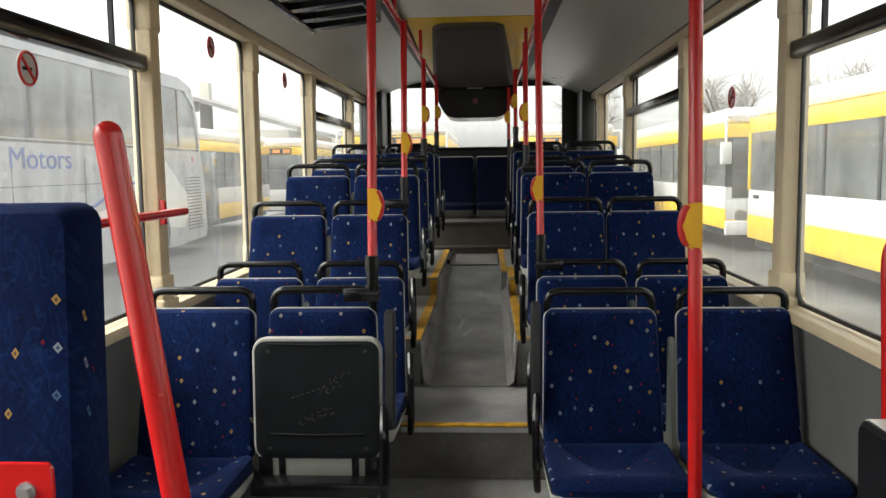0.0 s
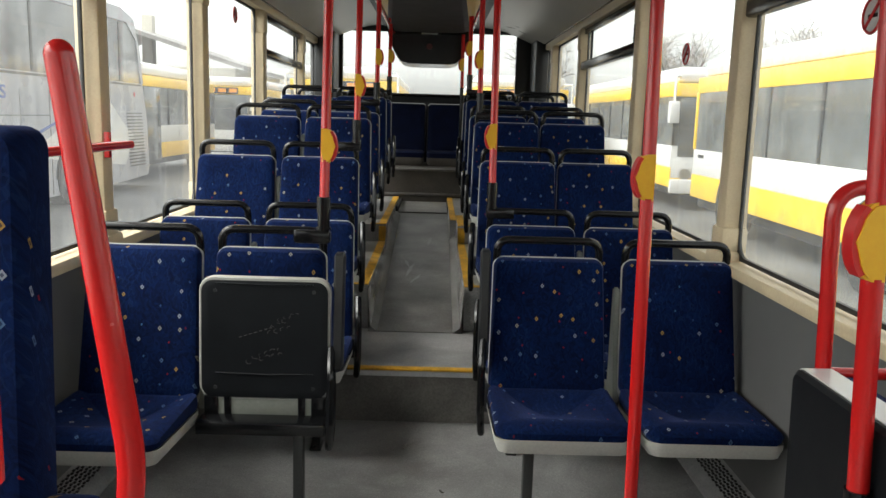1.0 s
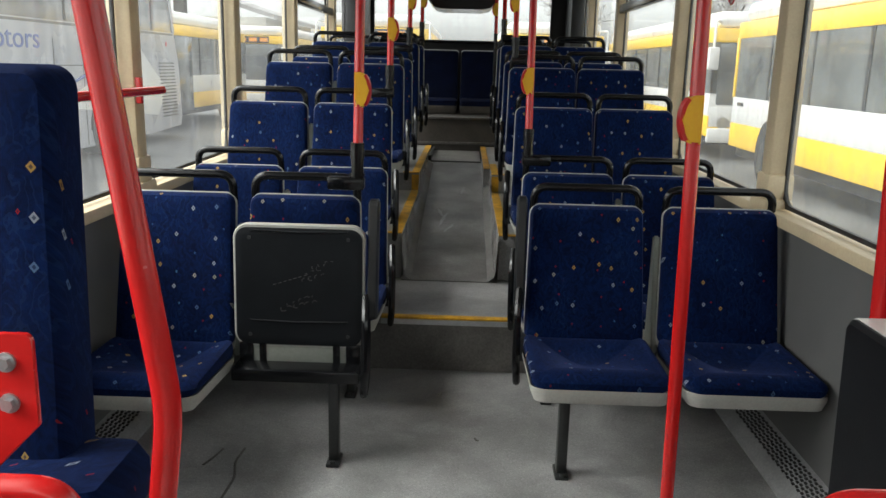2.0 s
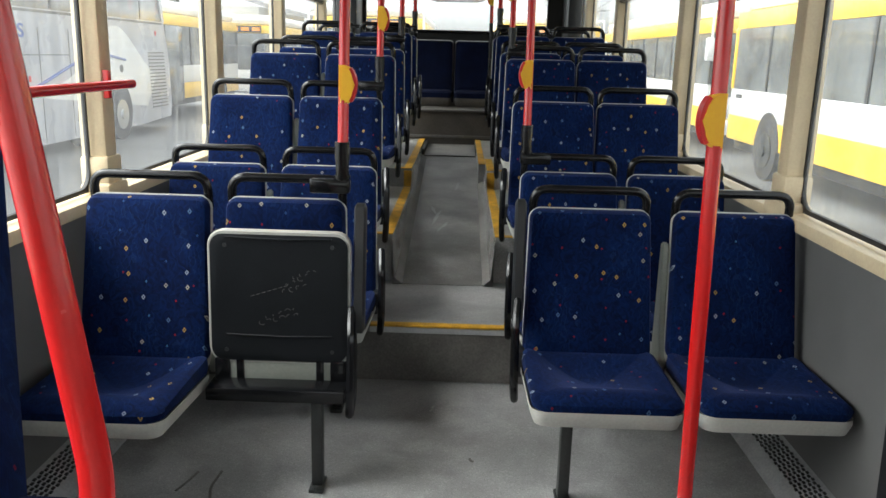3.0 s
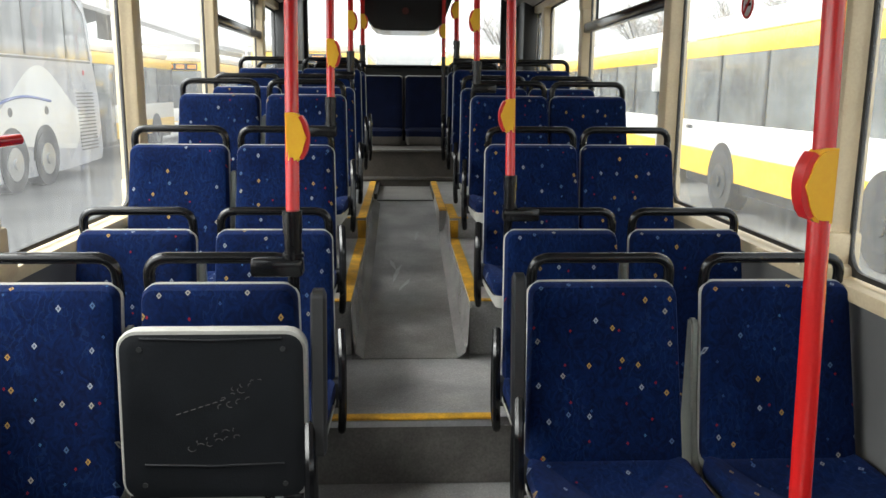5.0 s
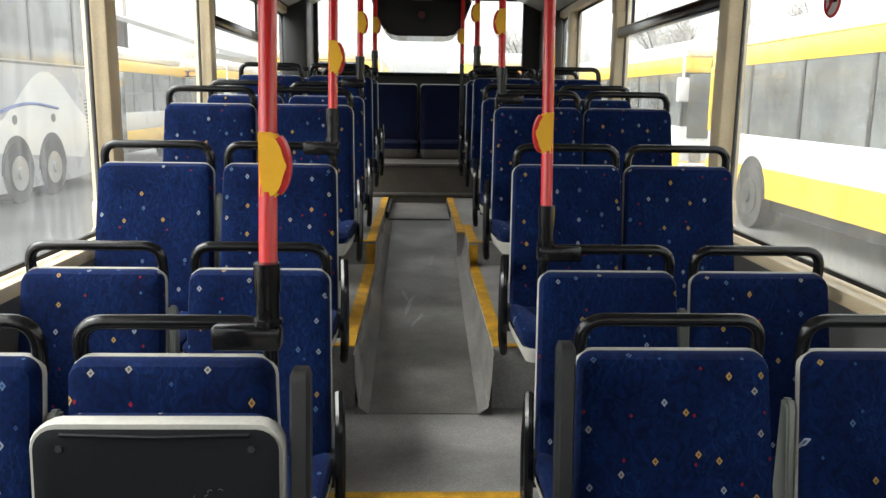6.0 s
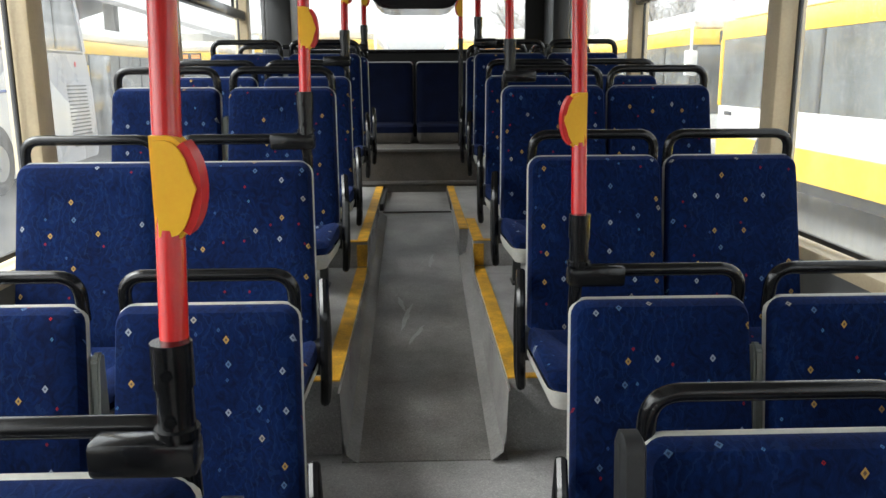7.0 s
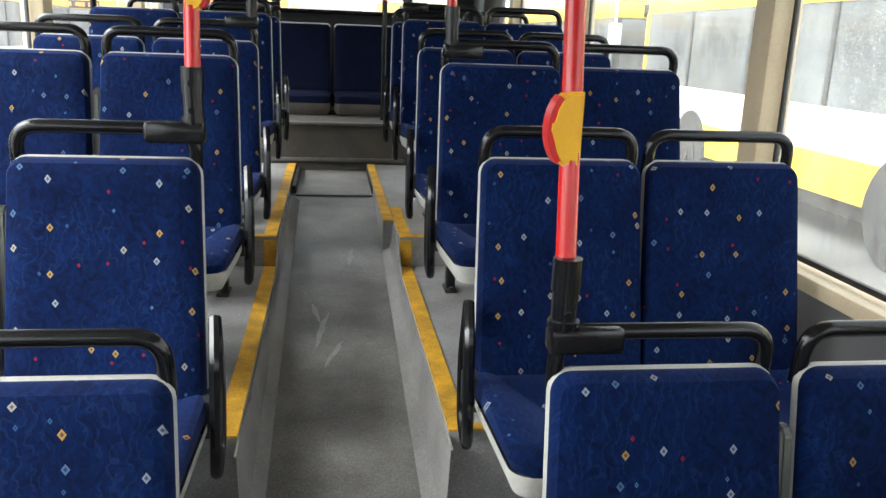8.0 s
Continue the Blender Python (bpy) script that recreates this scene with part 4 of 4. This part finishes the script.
# ---- heaters along the walls ----
for s in (-1, 1):
    ht = thing("convector_heater", "low grey metal heater with a perforated grille along the wall", "heater", group="wall heaters")
    bm = bmesh.new()
    prism(bm, [(s * 1.085, 0.0), (s * 1.085, 0.012), (s * 1.115, 0.045), (s * 1.20, 0.085), (s * 1.20, 0.0)], "y", -3.4, -0.05)
    part("casing", bm, CASING, ht, "scuffed grey metal casing")
    bm = bmesh.new()
    a, b = Vector((s * 1.120, 0, 0.048)), Vector((s * 1.194, 0, 0.083))
    for k in range(110):
        y = -2.4 + k * 0.021
        for j in range(5):
            c = a.lerp(b, (j + 0.5 + 0.25 * (k % 2)) / 5.5)
            box(bm, c.x - 0.004, c.x + 0.004, y, y + 0.013, c.z - 0.002, c.z + 0.0025)
    tagged(part("perforated_grille", bm, RUBBER, ht, "dark slots"), kind="stuff")

# ---- ceiling hardware ----
bx = thing("rear_ceiling_casing", "black ceiling casing with a small pale notice", "casing")
bm = bmesh.new()
pts = [(-0.47, 2.36), (-0.43, 2.14), (-0.37, 1.98), (-0.32, 1.89), (-0.25, 1.855), (0.21, 1.855), (0.28, 1.89), (0.33, 1.98), (0.39, 2.14), (0.43, 2.36)]
prism(bm, pts, "y", 4.62, 5.30)
bmesh.ops.bevel(bm, geom=[e for e in bm.edges], offset=0.02, segments=2, affect="EDGES")
part("body", bm, BLACK, bx)
bm = bmesh.new()
for x0, x1, z in ((-0.14, 0.10, 2.165), (-0.10, 0.06, 2.135)):
    box(bm, x0, x1, 4.614, 4.621, z, z + 0.014)
part("notice_bars", bm, CASING, bx, "pale bars of a small notice")
bm = bmesh.new()
tube(bm, [(-0.02, 4.612, 2.02), (-0.02, 4.622, 2.02)], 0.03, 16)
part("latch", bm, LATCH, bx, "dull red latch")
hc = thing("roof_hatch", "brown-grey roof hatch panel before a yellow sloping recess", "roof hatch")
bm = bmesh.new()
slab(bm, 0.63, 2.5, 0.13, [(0.03, -0.012), (0.0, 0.0), (0.0, 0.03)], lambda u, v, d: (u - 0.03, 3.25 + v, 2.218 - 0.055 * v + d), taper=-0.5)
part("panel", bm, HATCH, hc)
bm = bmesh.new()
prism(bm, [(1.86, 2.325), (4.58, 2.18), (4.58, 2.19), (1.86, 2.3285)], "x", -0.425, 0.40)
part("recess", bm, BUS_YELLOW, hc, "yellow sloping recess panel")
vt = thing("ceiling_vent", "black slatted air outlet hanging from the ceiling cove", "air outlet")
for k in range(4):
    bm = bmesh.new()
    prism(bm, [(-0.78, 2.06), (-0.45, 2.10), (-0.44, 2.13), (-0.78, 2.09)], "y", -0.1 + k * 0.24, -0.03 + k * 0.24)
    part("slat", bm, BLACK, vt)
bm = bmesh.new()
box(bm, -0.80, -0.77, -0.12, 0.72, 2.05, 2.30, 0.01)
box(bm, -0.47, -0.44, -0.12, 0.72, 2.10, 2.30, 0.01)
part("frame", bm, BLACK, vt)


# ---- notices on the panes, floor litter ----
def no_smoking(x, y, z):
    s = thing("no_smoking_sticker", "round white no-smoking sticker with a red ring on the pane", "sticker", group="pane stickers")
    sx = -1 if x > 0 else 1
    bm = bmesh.new()
    tube(bm, [(x, y, z), (x + sx * 0.001, y, z)], 0.052, 24)
    part("disc", bm, BUS_WHITE, s)
    bm = bmesh.new()
    ring = [(y + 0.046 * math.cos(a), z + 0.046 * math.sin(a)) for a in (2 * math.pi * k / 24 for k in range(25))]
    tube(bm, [(x + sx * 0.002, p, q) for p, q in ring], 0.004, 6)
    tube(bm, [(x + sx * 0.002, y - 0.032, z + 0.032), (x + sx * 0.002, y + 0.032, z - 0.032)], 0.005, 6)
    part("red_ring", bm, REDPL, s)
    bm = bmesh.new()
    box(bm, *sorted((x + sx * 0.001, x + sx * 0.002)), y - 0.026, y + 0.022, z - 0.006, z + 0.004)
    part("pictogram", bm, BLACK, s)


for x, y, z in ((-1.214, -1.172, 1.664), (-1.214, 0.394, 1.95), (1.214, -1.232, 1.65), (1.214, 0.39, 1.67), (-1.214, 1.80, 1.943)):
    no_smoking(x, y, z)
lit = thing("floor_litter", "small scrap of pale paper on the floor", "litter", pose(-0.035, -0.30, 0.0))
bm = bmesh.new()
tube(bm, [(0, 0, 0.004), (0.012, 0.015, 0.007), (0.004, 0.03, 0.004), (0.016, 0.045, 0.005)], 0.004, 6)
part("scrap", bm, SHELL, lit)

for k, pts in enumerate((((-0.693, -0.80), (-0.70, -0.90), (-0.672, -1.0), (-0.677, -1.14)), ((-0.768, -0.81), (-0.78, -0.87), (-0.80, -0.93)), ((0.115, -0.66), (0.12, -0.675), (0.128, -0.68)))):
    sc = thing("floor_scuff", "dark scuff mark worn into the vinyl floor", "scuff mark", group="floor scuffs")
    bm = bmesh.new()
    tube(bm, [(p[0], p[1], -0.001) for p in bend([(x, y, 0) for x, y in pts], 0.03)], 0.005, 6)
    part("mark", bm, RISER, sc)

rng = random.Random(11)
for x0, y0, ln, ang in ((-0.10, 1.55, 0.28, 0.15), (-0.085, 1.75, 0.16, -0.2), (-0.07, 1.42, 0.18, 0.35), (0.03, 2.3, 0.2, 0.1)):
    sc = thing("floor_scuff", "pale scrape worn into the ramp vinyl", "scuff mark", group="floor scuffs")
    bm = bmesh.new()
    left, right = [], []
    for k in range(9):
        f = k / 8
        y = y0 + ln * f
        x = x0 + ang * ln * f + rng.uniform(-0.004, 0.004)
        w = 0.002 + 0.012 * math.sin(math.pi * f) * rng.uniform(0.5, 1)
        z = STEP + 0.004 + (y - 0.62) * 0.1125 + 0.0012
        left.append(bm.verts.new((x - w, y, z))), right.append(bm.verts.new((x + w, y, z)))
    for k in range(8):
        bm.faces.new((left[k], right[k], right[k + 1], left[k + 1]))
    part("mark", bm, CASING, sc)

# ---- outside ----
GROUND = -0.36
bm = bmesh.new()
bmesh.ops.create_grid(bm, x_segments=40, y_segments=40, size=900, matrix=Matrix.Translation((0, 0, GROUND)))
structure("ground", bm, ASPHALT, "wet grey asphalt of the bus yard", "ground")


def wheel(parent, x, y, s, r=0.48):
    bm = bmesh.new()
    tube(bm, [(x + s * 0.02, y, GROUND + r), (x - s * 0.26, y, GROUND + r)], r, 28)
    w = part("wheel", bm, TYRE, parent, "black tyre")
    bm = bmesh.new()
    tube(bm, [(x + s * 0.035, y, GROUND + r), (x, y, GROUND + r)], r * 0.58, 24)
    tube(bm, [(x + s * 0.07, y, GROUND + r), (x, y, GROUND + r)], r * 0.2, 12)
    part("rim", bm, METAL if r > 0.45 else STEEL_DARK, w, "steel rim")
    bm = bmesh.new()
    pts = [(y + (r + 0.05) * math.cos(a), GROUND + r + (r + 0.12) * math.sin(a)) for a in (math.pi * k / 12 for k in range(13))]
    prism(bm, pts, "x", *sorted((x + s * 0.012, x - s * 0.2)))
    part("wheel_arch", bm, RUBBER, parent)


def city_bus(label, x0, x1, y0, y1, face, wheels, windows=True, group="parked buses", front=False, door=None, corner=False):
    """A yellow and white city bus along y; face: the side (+1, -1) that looks to us."""
    b = thing("city_bus", label, "bus", group=group)
    z = lambda v: GROUND + v
    x = x1 if face > 0 else x0
    def band(name, za, zb, material, out=0.0, bev=0.04):
        bm = bmesh.new()
        box(bm, x0 - out, x1 + out, y0 - out, y1 + out, z(za), z(zb), bev)
        return part(name, bm, material, b)
    band("skirt", 0.46, 0.85, BUS_YELLOW, 0.004, 0.01)
    band("side_panel", 0.85, 1.28, BUS_WHITE, 0.0, 0.01)
    band("core", 1.26, 2.26, BUS_GLASS, -0.012, 0.0)
    band("cant_rail", 2.24, 2.50, BUS_YELLOW, 0.003, 0.01)
    band("roof", 2.50, 2.82, BUS_WHITE, -0.05, 0.14)
    band("underframe", 0.30, 0.47, RUBBER, -0.10, 0.01)
    n = max(2, round((y1 - y0) / 1.55))
    for k in range(n + 1):
        y = y0 + (y1 - y0) * k / n
        bm = bmesh.new()
        a, c = sorted((x + face * 0.004, x - face * 0.03))
        box(bm, a, c, y - 0.035, y + 0.035, z(1.285), z(2.24))
        part("window_post", bm, RUBBER, b)
    for y in wheels:
        wheel(b, x, y, face, 0.44)
    if front:
        ye = y0
        bm = bmesh.new()
        box(bm, x0 + 0.12, x1 - 0.12, ye - 0.02, ye + 0.1, z(1.05), z(2.22), 0.05)
        part("windscreen", bm, BUS_GLASS, b)
        bm = bmesh.new()
        box(bm, x0 + 0.5, x1 - 0.5, ye - 0.03, ye + 0.1, z(2.26), z(2.48), 0.02)
        d = part("destination_box", bm, BLACK, b)
        bm = bmesh.new()
        for k in range(4):
            box(bm, x0 + 0.62 + k * 0.36, x0 + 0.88 + k * 0.36, ye - 0.034, ye - 0.028, z(2.31), z(2.43))
        part("display_bars", bm, AMBER, d, "amber destination display")
        bm = bmesh.new()
        box(bm, x0 + 0.01, x1 - 0.01, ye - 0.05, ye + 0.06, z(0.34), z(0.62), 0.03)
        part("bumper", bm, BUS_WHITE, b)
        bm = bmesh.new()
        box(bm, x0 + 0.02, x1 - 0.02, ye - 0.012, ye + 0.05, z(0.64), z(1.03), 0.02)
        part("front_panel", bm, BUS_WHITE, b)
        for xx in (x0 + 0.3, x1 - 0.3):
            bm = bmesh.new()
            tube(bm, [(xx, ye - 0.02, z(0.72)), (xx, ye + 0.1, z(0.72))], 0.12, 16)
            part("headlight", bm, METAL, b)
        for sx, xx in ((-1, x0), (1, x1)):
            bm = bmesh.new()
            box(bm, xx + sx * 0.06 - 0.10, xx + sx * 0.06 + 0.10, ye - 0.30, ye - 0.16, z(1.72), z(2.14), 0.03)
            mi = part("mirror", bm, BUS_WHITE, b)
            bm = bmesh.new()
            tube(bm, bend([(xx + sx * 0.06, ye - 0.23, z(2.12)), (xx + sx * 0.06, ye - 0.23, z(2.62)), (xx - sx * 0.15, ye + 0.15, z(2.62))], 0.06), 0.025, 8)
            part("mirror_arm", bm, BUS_WHITE, mi)
    if door:
        bm = bmesh.new()
        a, c = sorted((x + face * 0.012, x - face * 0.05))
        box(bm, a, c, door, door + 1.2, z(0.42), z(2.22), 0.01)
        dd = part("door", bm, BUS_GLASS, b)
        bm = bmesh.new()
        box(bm, *sorted((x + face * 0.014, x + face * 0.02)), door - 0.35, door - 0.1, z(1.75), z(2.0))
        part("notice", bm, BUS_YELLOW, b)
    if corner:
        bm = bmesh.new()
        a, c = sorted((x + face * 0.016, x - face * 0.05))
        box(bm, a, c, y1 - 0.07, y1 + 0.006, z(1.28), z(2.25), 0.01)
        part("corner_post", bm, BUS_YELLOW, b)
        bm = bmesh.new()
        box(bm, *sorted((x + face * 0.004, x - face * 0.01)), y1 - 0.55, y1 - 0.25, z(1.14), z(1.20), 0.003)
        part("vent_slot", bm, RUBBER, b)
    return b


city_bus("yellow and white city bus parked close alongside", 4.6, 7.1, -1.6, 10.8, -1, (4.85, 8.97), corner=True)
city_bus("yellow and white city bus parked in the next line, facing out", 4.72, 7.2, 12.6, 24.4, -1, (15.2, 21.6), front=True)
city_bus("yellow and white city bus with dark glazing behind the coach", -9.5, -7.0, 15.3, 22.7, 1, (20.9,), door=16.4)
city_bus("yellow and white city bus with a lit amber destination display", -8.6, -6.1, 24.2, 35.0, 1, (26.8, 32.0), front=True)
city_bus("yellow and white city bus parked behind the rear window", -3.4, -0.9, 16.0, 27.0, 1, (18.5, 24.5), front=True)
city_bus("yellow and white city bus parked behind the rear window", 1.0, 3.5, 18.0, 29.0, -1, (20.5, 26.5), front=True)

# silver coach
co = thing("coach", "silver-grey touring coach with a white swoosh and dark windows", "coach")
CX = -6.3
bm = bmesh.new()
pts = [(0.5, 0.20), (0.5, 2.22), (14.4, 2.22), (14.62, 1.5), (14.7, 0.45), (14.6, 0.26), (12.9, 0.20)]
prism(bm, [(y, GROUND + z) for y, z in pts], "x", CX - 2.5, CX)
part("body", bm, COACH_GREY, co)
bm = bmesh.new()
pts = [(0.5, 2.22), (0.5, 3.42), (13.6, 3.42), (14.1, 3.2), (14.36, 2.22)]
prism(bm, [(y, GROUND + z) for y, z in pts], "x", CX - 2.46, CX - 0.03)
part("window_band", bm, COACH_GLASS, co, "dark tinted windows")
bm = bmesh.new()
prism(bm, [(y, GROUND + z) for y, z in [(0.5, 3.42), (0.5, 3.68), (13.3, 3.68), (14.0, 3.52), (14.3, 2.9), (14.45, 2.22), (14.33, 2.22), (14.1, 3.1), (13.6, 3.42)]], "x", CX - 2.48, CX)
part("roof", bm, COACH_GREY, co)
for y in (2.0, 3.9, 5.8, 7.7, 9.6, 11.5, 13.2):
    bm = bmesh.new()
    box(bm, CX - 0.04, CX - 0.02, y, y + 0.07, GROUND + 2.24, GROUND + 3.40)
    part("window_post", bm, RUBBER, co)
bm = bmesh.new()
box(bm, CX - 0.02, CX + 0.003, 0.6, 14.3, GROUND + 2.16, GROUND + 2.20)
part("waist_line", bm, STEEL_DARK, co)
bm = bmesh.new()
top = [(y, 1.02 + 1.05 * math.exp(-((y - 11.9) / 1.35) ** 2)) for y in [8.6 + 0.2 * k for k in range(27)]]
prism(bm, [(y, GROUND + z) for y, z in top] + [(13.8, GROUND + 1.1), (13.3, GROUND + 0.55), (8.6, GROUND + 0.95)], "x", CX - 0.02, CX + 0.004)
part("swoosh", bm, BUS_WHITE, co, "white painted swoosh")
bm = bmesh.new()
tube(bm, bend([(CX + 0.004, y, z) for y, z in ((6.2, 0.40), (7.6, 0.47), (8.97, 0.70), (10.2, 1.05), (11.2, 1.22), (12.3, 1.10))], 0.6), 0.026, 6)
part("swoosh_line", bm, INK_BLUE, co, "blue painted line")
for y in (10.75, 11.98):
    wheel(co, CX, y, 1, 0.47)
for k in range(17):
    bm = bmesh.new()
    box(bm, CX - 0.02, CX + 0.012, 13.45 + 0.008 * k, 14.3 + 0.008 * k, 1.22 - 0.068 * k, 1.245 - 0.068 * k)
    part("vent_slat", bm, STEEL_DARK, co)
for y, z, r in ((10.75, 0.94, 0.075), (12.1, 0.94, 0.075), (7.77, 0.88, 0.08), (7.72, -0.05, 0.085), (4.9, -0.04, 0.085)):
    bm = bmesh.new()
    tube(bm, [(CX - 0.02, y, z), (CX + 0.012, y, z)], r, 16)
    part("round_vent", bm, STEEL_DARK, co)
for y in (4.6, 6.4, 7.15, 9.14, 10.1):
    bm = bmesh.new()
    box(bm, CX - 0.02, CX + 0.004, y, y + 0.016, GROUND + 0.24, GROUND + 1.95)
    part("panel_gap", bm, STEEL_DARK, co)
bm = bmesh.new()
box(bm, CX - 0.02, CX + 0.004, 4.6, 10.1, 1.18, 1.192)
part("panel_gap", bm, STEEL_DARK, co)
for y, z, m in ((8.81, 0.84, REDPL), (8.75, 0.08, AMBER), (5.6, 0.08, AMBER), (13.9, 1.62, REDPL)):
    bm = bmesh.new()
    box(bm, CX - 0.02, CX + 0.014, y - 0.03, y + 0.03, z - 0.045, z + 0.045, 0.006)
    part("side_marker", bm, m, co, "small side marker lamp")


def words(name, text, material, parent, m, width, height):
    """Flat lettering of a given width and height, its lower left corner at m."""
    cu = bpy.data.curves.new(name, "FONT")
    cu.body, cu.extrude = text, 0.004
    ob = new(name, cu)
    me = bpy.data.meshes.new_from_object(ob.evaluated_get(bpy.context.evaluated_depsgraph_get()))
    bpy.data.objects.remove(ob)
    xs, ys = [v.co.x for v in me.vertices], [v.co.y for v in me.vertices]
    me.transform(Matrix.Diagonal((width / (max(xs) - min(xs)), height / (max(ys) - min(ys)), 1, 1)) @ Matrix.Translation((-min(xs), -min(ys), 0)))
    me.materials.clear()
    me.materials.append(material)
    t = new(name, me)
    t.parent, t.matrix_basis = parent, m
    return t


words("lettering", "Motors", INK_BLUE, co, pose(CX + 0.004, 7.13, 1.43, 90, 0, 90), 1.62, 0.30)["label"] = "blue lettering"


def house(label, x0, x1, y0, y1, h, ridge):
    hsx = thing("house", label, "house")
    bm = bmesh.new()
    box(bm, x0, x1, y0, y1, GROUND, GROUND + h)
    part("wall", bm, RENDERED, hsx)
    bm = bmesh.new()
    mid = (x0 + x1) / 2
    prism(bm, [(x0 - 0.6, GROUND + h - 0.1), (mid, GROUND + ridge), (x1 + 0.6, GROUND + h - 0.1), (x1 + 0.6, GROUND + h + 0.15), (mid, GROUND + ridge + 0.25), (x0 - 0.6, GROUND + h + 0.15)], "y", y0 - 0.5, y1 + 0.5)
    part("roof", bm, ROOFING, hsx)
    bm = bmesh.new()
    box(bm, mid + 1.0, mid + 1.7, (y0 + y1) / 2, (y0 + y1) / 2 + 0.7, GROUND + h, GROUND + ridge + 0.9)
    part("chimney", bm, RENDERED, hsx)
    n = int((x1 - x0) / 3)
    for k in range(n):
        bm = bmesh.new()
        xx = x0 + 1.2 + k * 3
        box(bm, xx, xx + 1.2, y0 - 0.03, y0 + 0.1, GROUND + 1.2, GROUND + 2.6)
        part("window", bm, BUS_GLASS, hsx)
    return hsx


house("low pale workshop with a grey pitched roof", -30, -12, 46, 60, 4.2, 7.0)
house("low pale workshop with a grey pitched roof", 14, 34, 60, 75, 4.0, 6.2)


def tree(x, y, h, seed):
    rng = random.Random(seed)
    t = thing("tree", "bare winter tree with fine twigs, paled for haze", "tree", pose(x, y, GROUND), group="trees behind the yard")
    bm, tw = bmesh.new(), bmesh.new()
    tube(bm, [(0, 0, 0), (0.1, 0, h * 0.25), (0.0, 0.1, h * 0.5)], 0.16, 8)
    tips = []
    for k in range(9):
        a, s = rng.uniform(0, 6.28), rng.uniform(0.28, 0.5)
        p = Vector((0, 0, h * s))
        q = p + Vector((math.cos(a), math.sin(a), rng.uniform(0.9, 1.8))) * h * 0.22
        tube(bm, [p, p.lerp(q, 0.5) + Vector((0, 0, -0.1)), q], 0.06, 5)
        tips.append((p, q))
    part("trunk", bm, BARK, t)
    for p, q in tips:
        for k in range(26):
            a = p.lerp(q, rng.uniform(0.35, 1))
            d = Vector((rng.gauss(0, 1), rng.gauss(0, 1), rng.uniform(0.2, 1.8))).normalized() * h * rng.uniform(0.08, 0.2)
            tube(tw, [a, a + d * 0.5 + Vector((0, 0, 0.05)), a + d], 0.022, 3, caps=False)
            for j in range(3):
                e = a + d * rng.uniform(0.4, 1)
                tube(tw, [e, e + Vector((rng.gauss(0, 1), rng.gauss(0, 1), rng.uniform(0, 1.5))).normalized() * h * 0.07], 0.013, 3, caps=False)
    c = part("crown", tw, TWIGS, t)
    c["kind"] = "stuff"


for i, (x, y, h) in enumerate(((22, 34, 9), (26, 27, 10), (19, 42, 8), (30, 40, 11), (24, 18, 9), (28, 8, 10), (25, 0, 9), (-24, 36, 8), (-28, 20, 10), (-26, 8, 11), (-27, -2, 10), (8, 60, 9), (16, 52, 9))):
    tree(x, y, h, i)
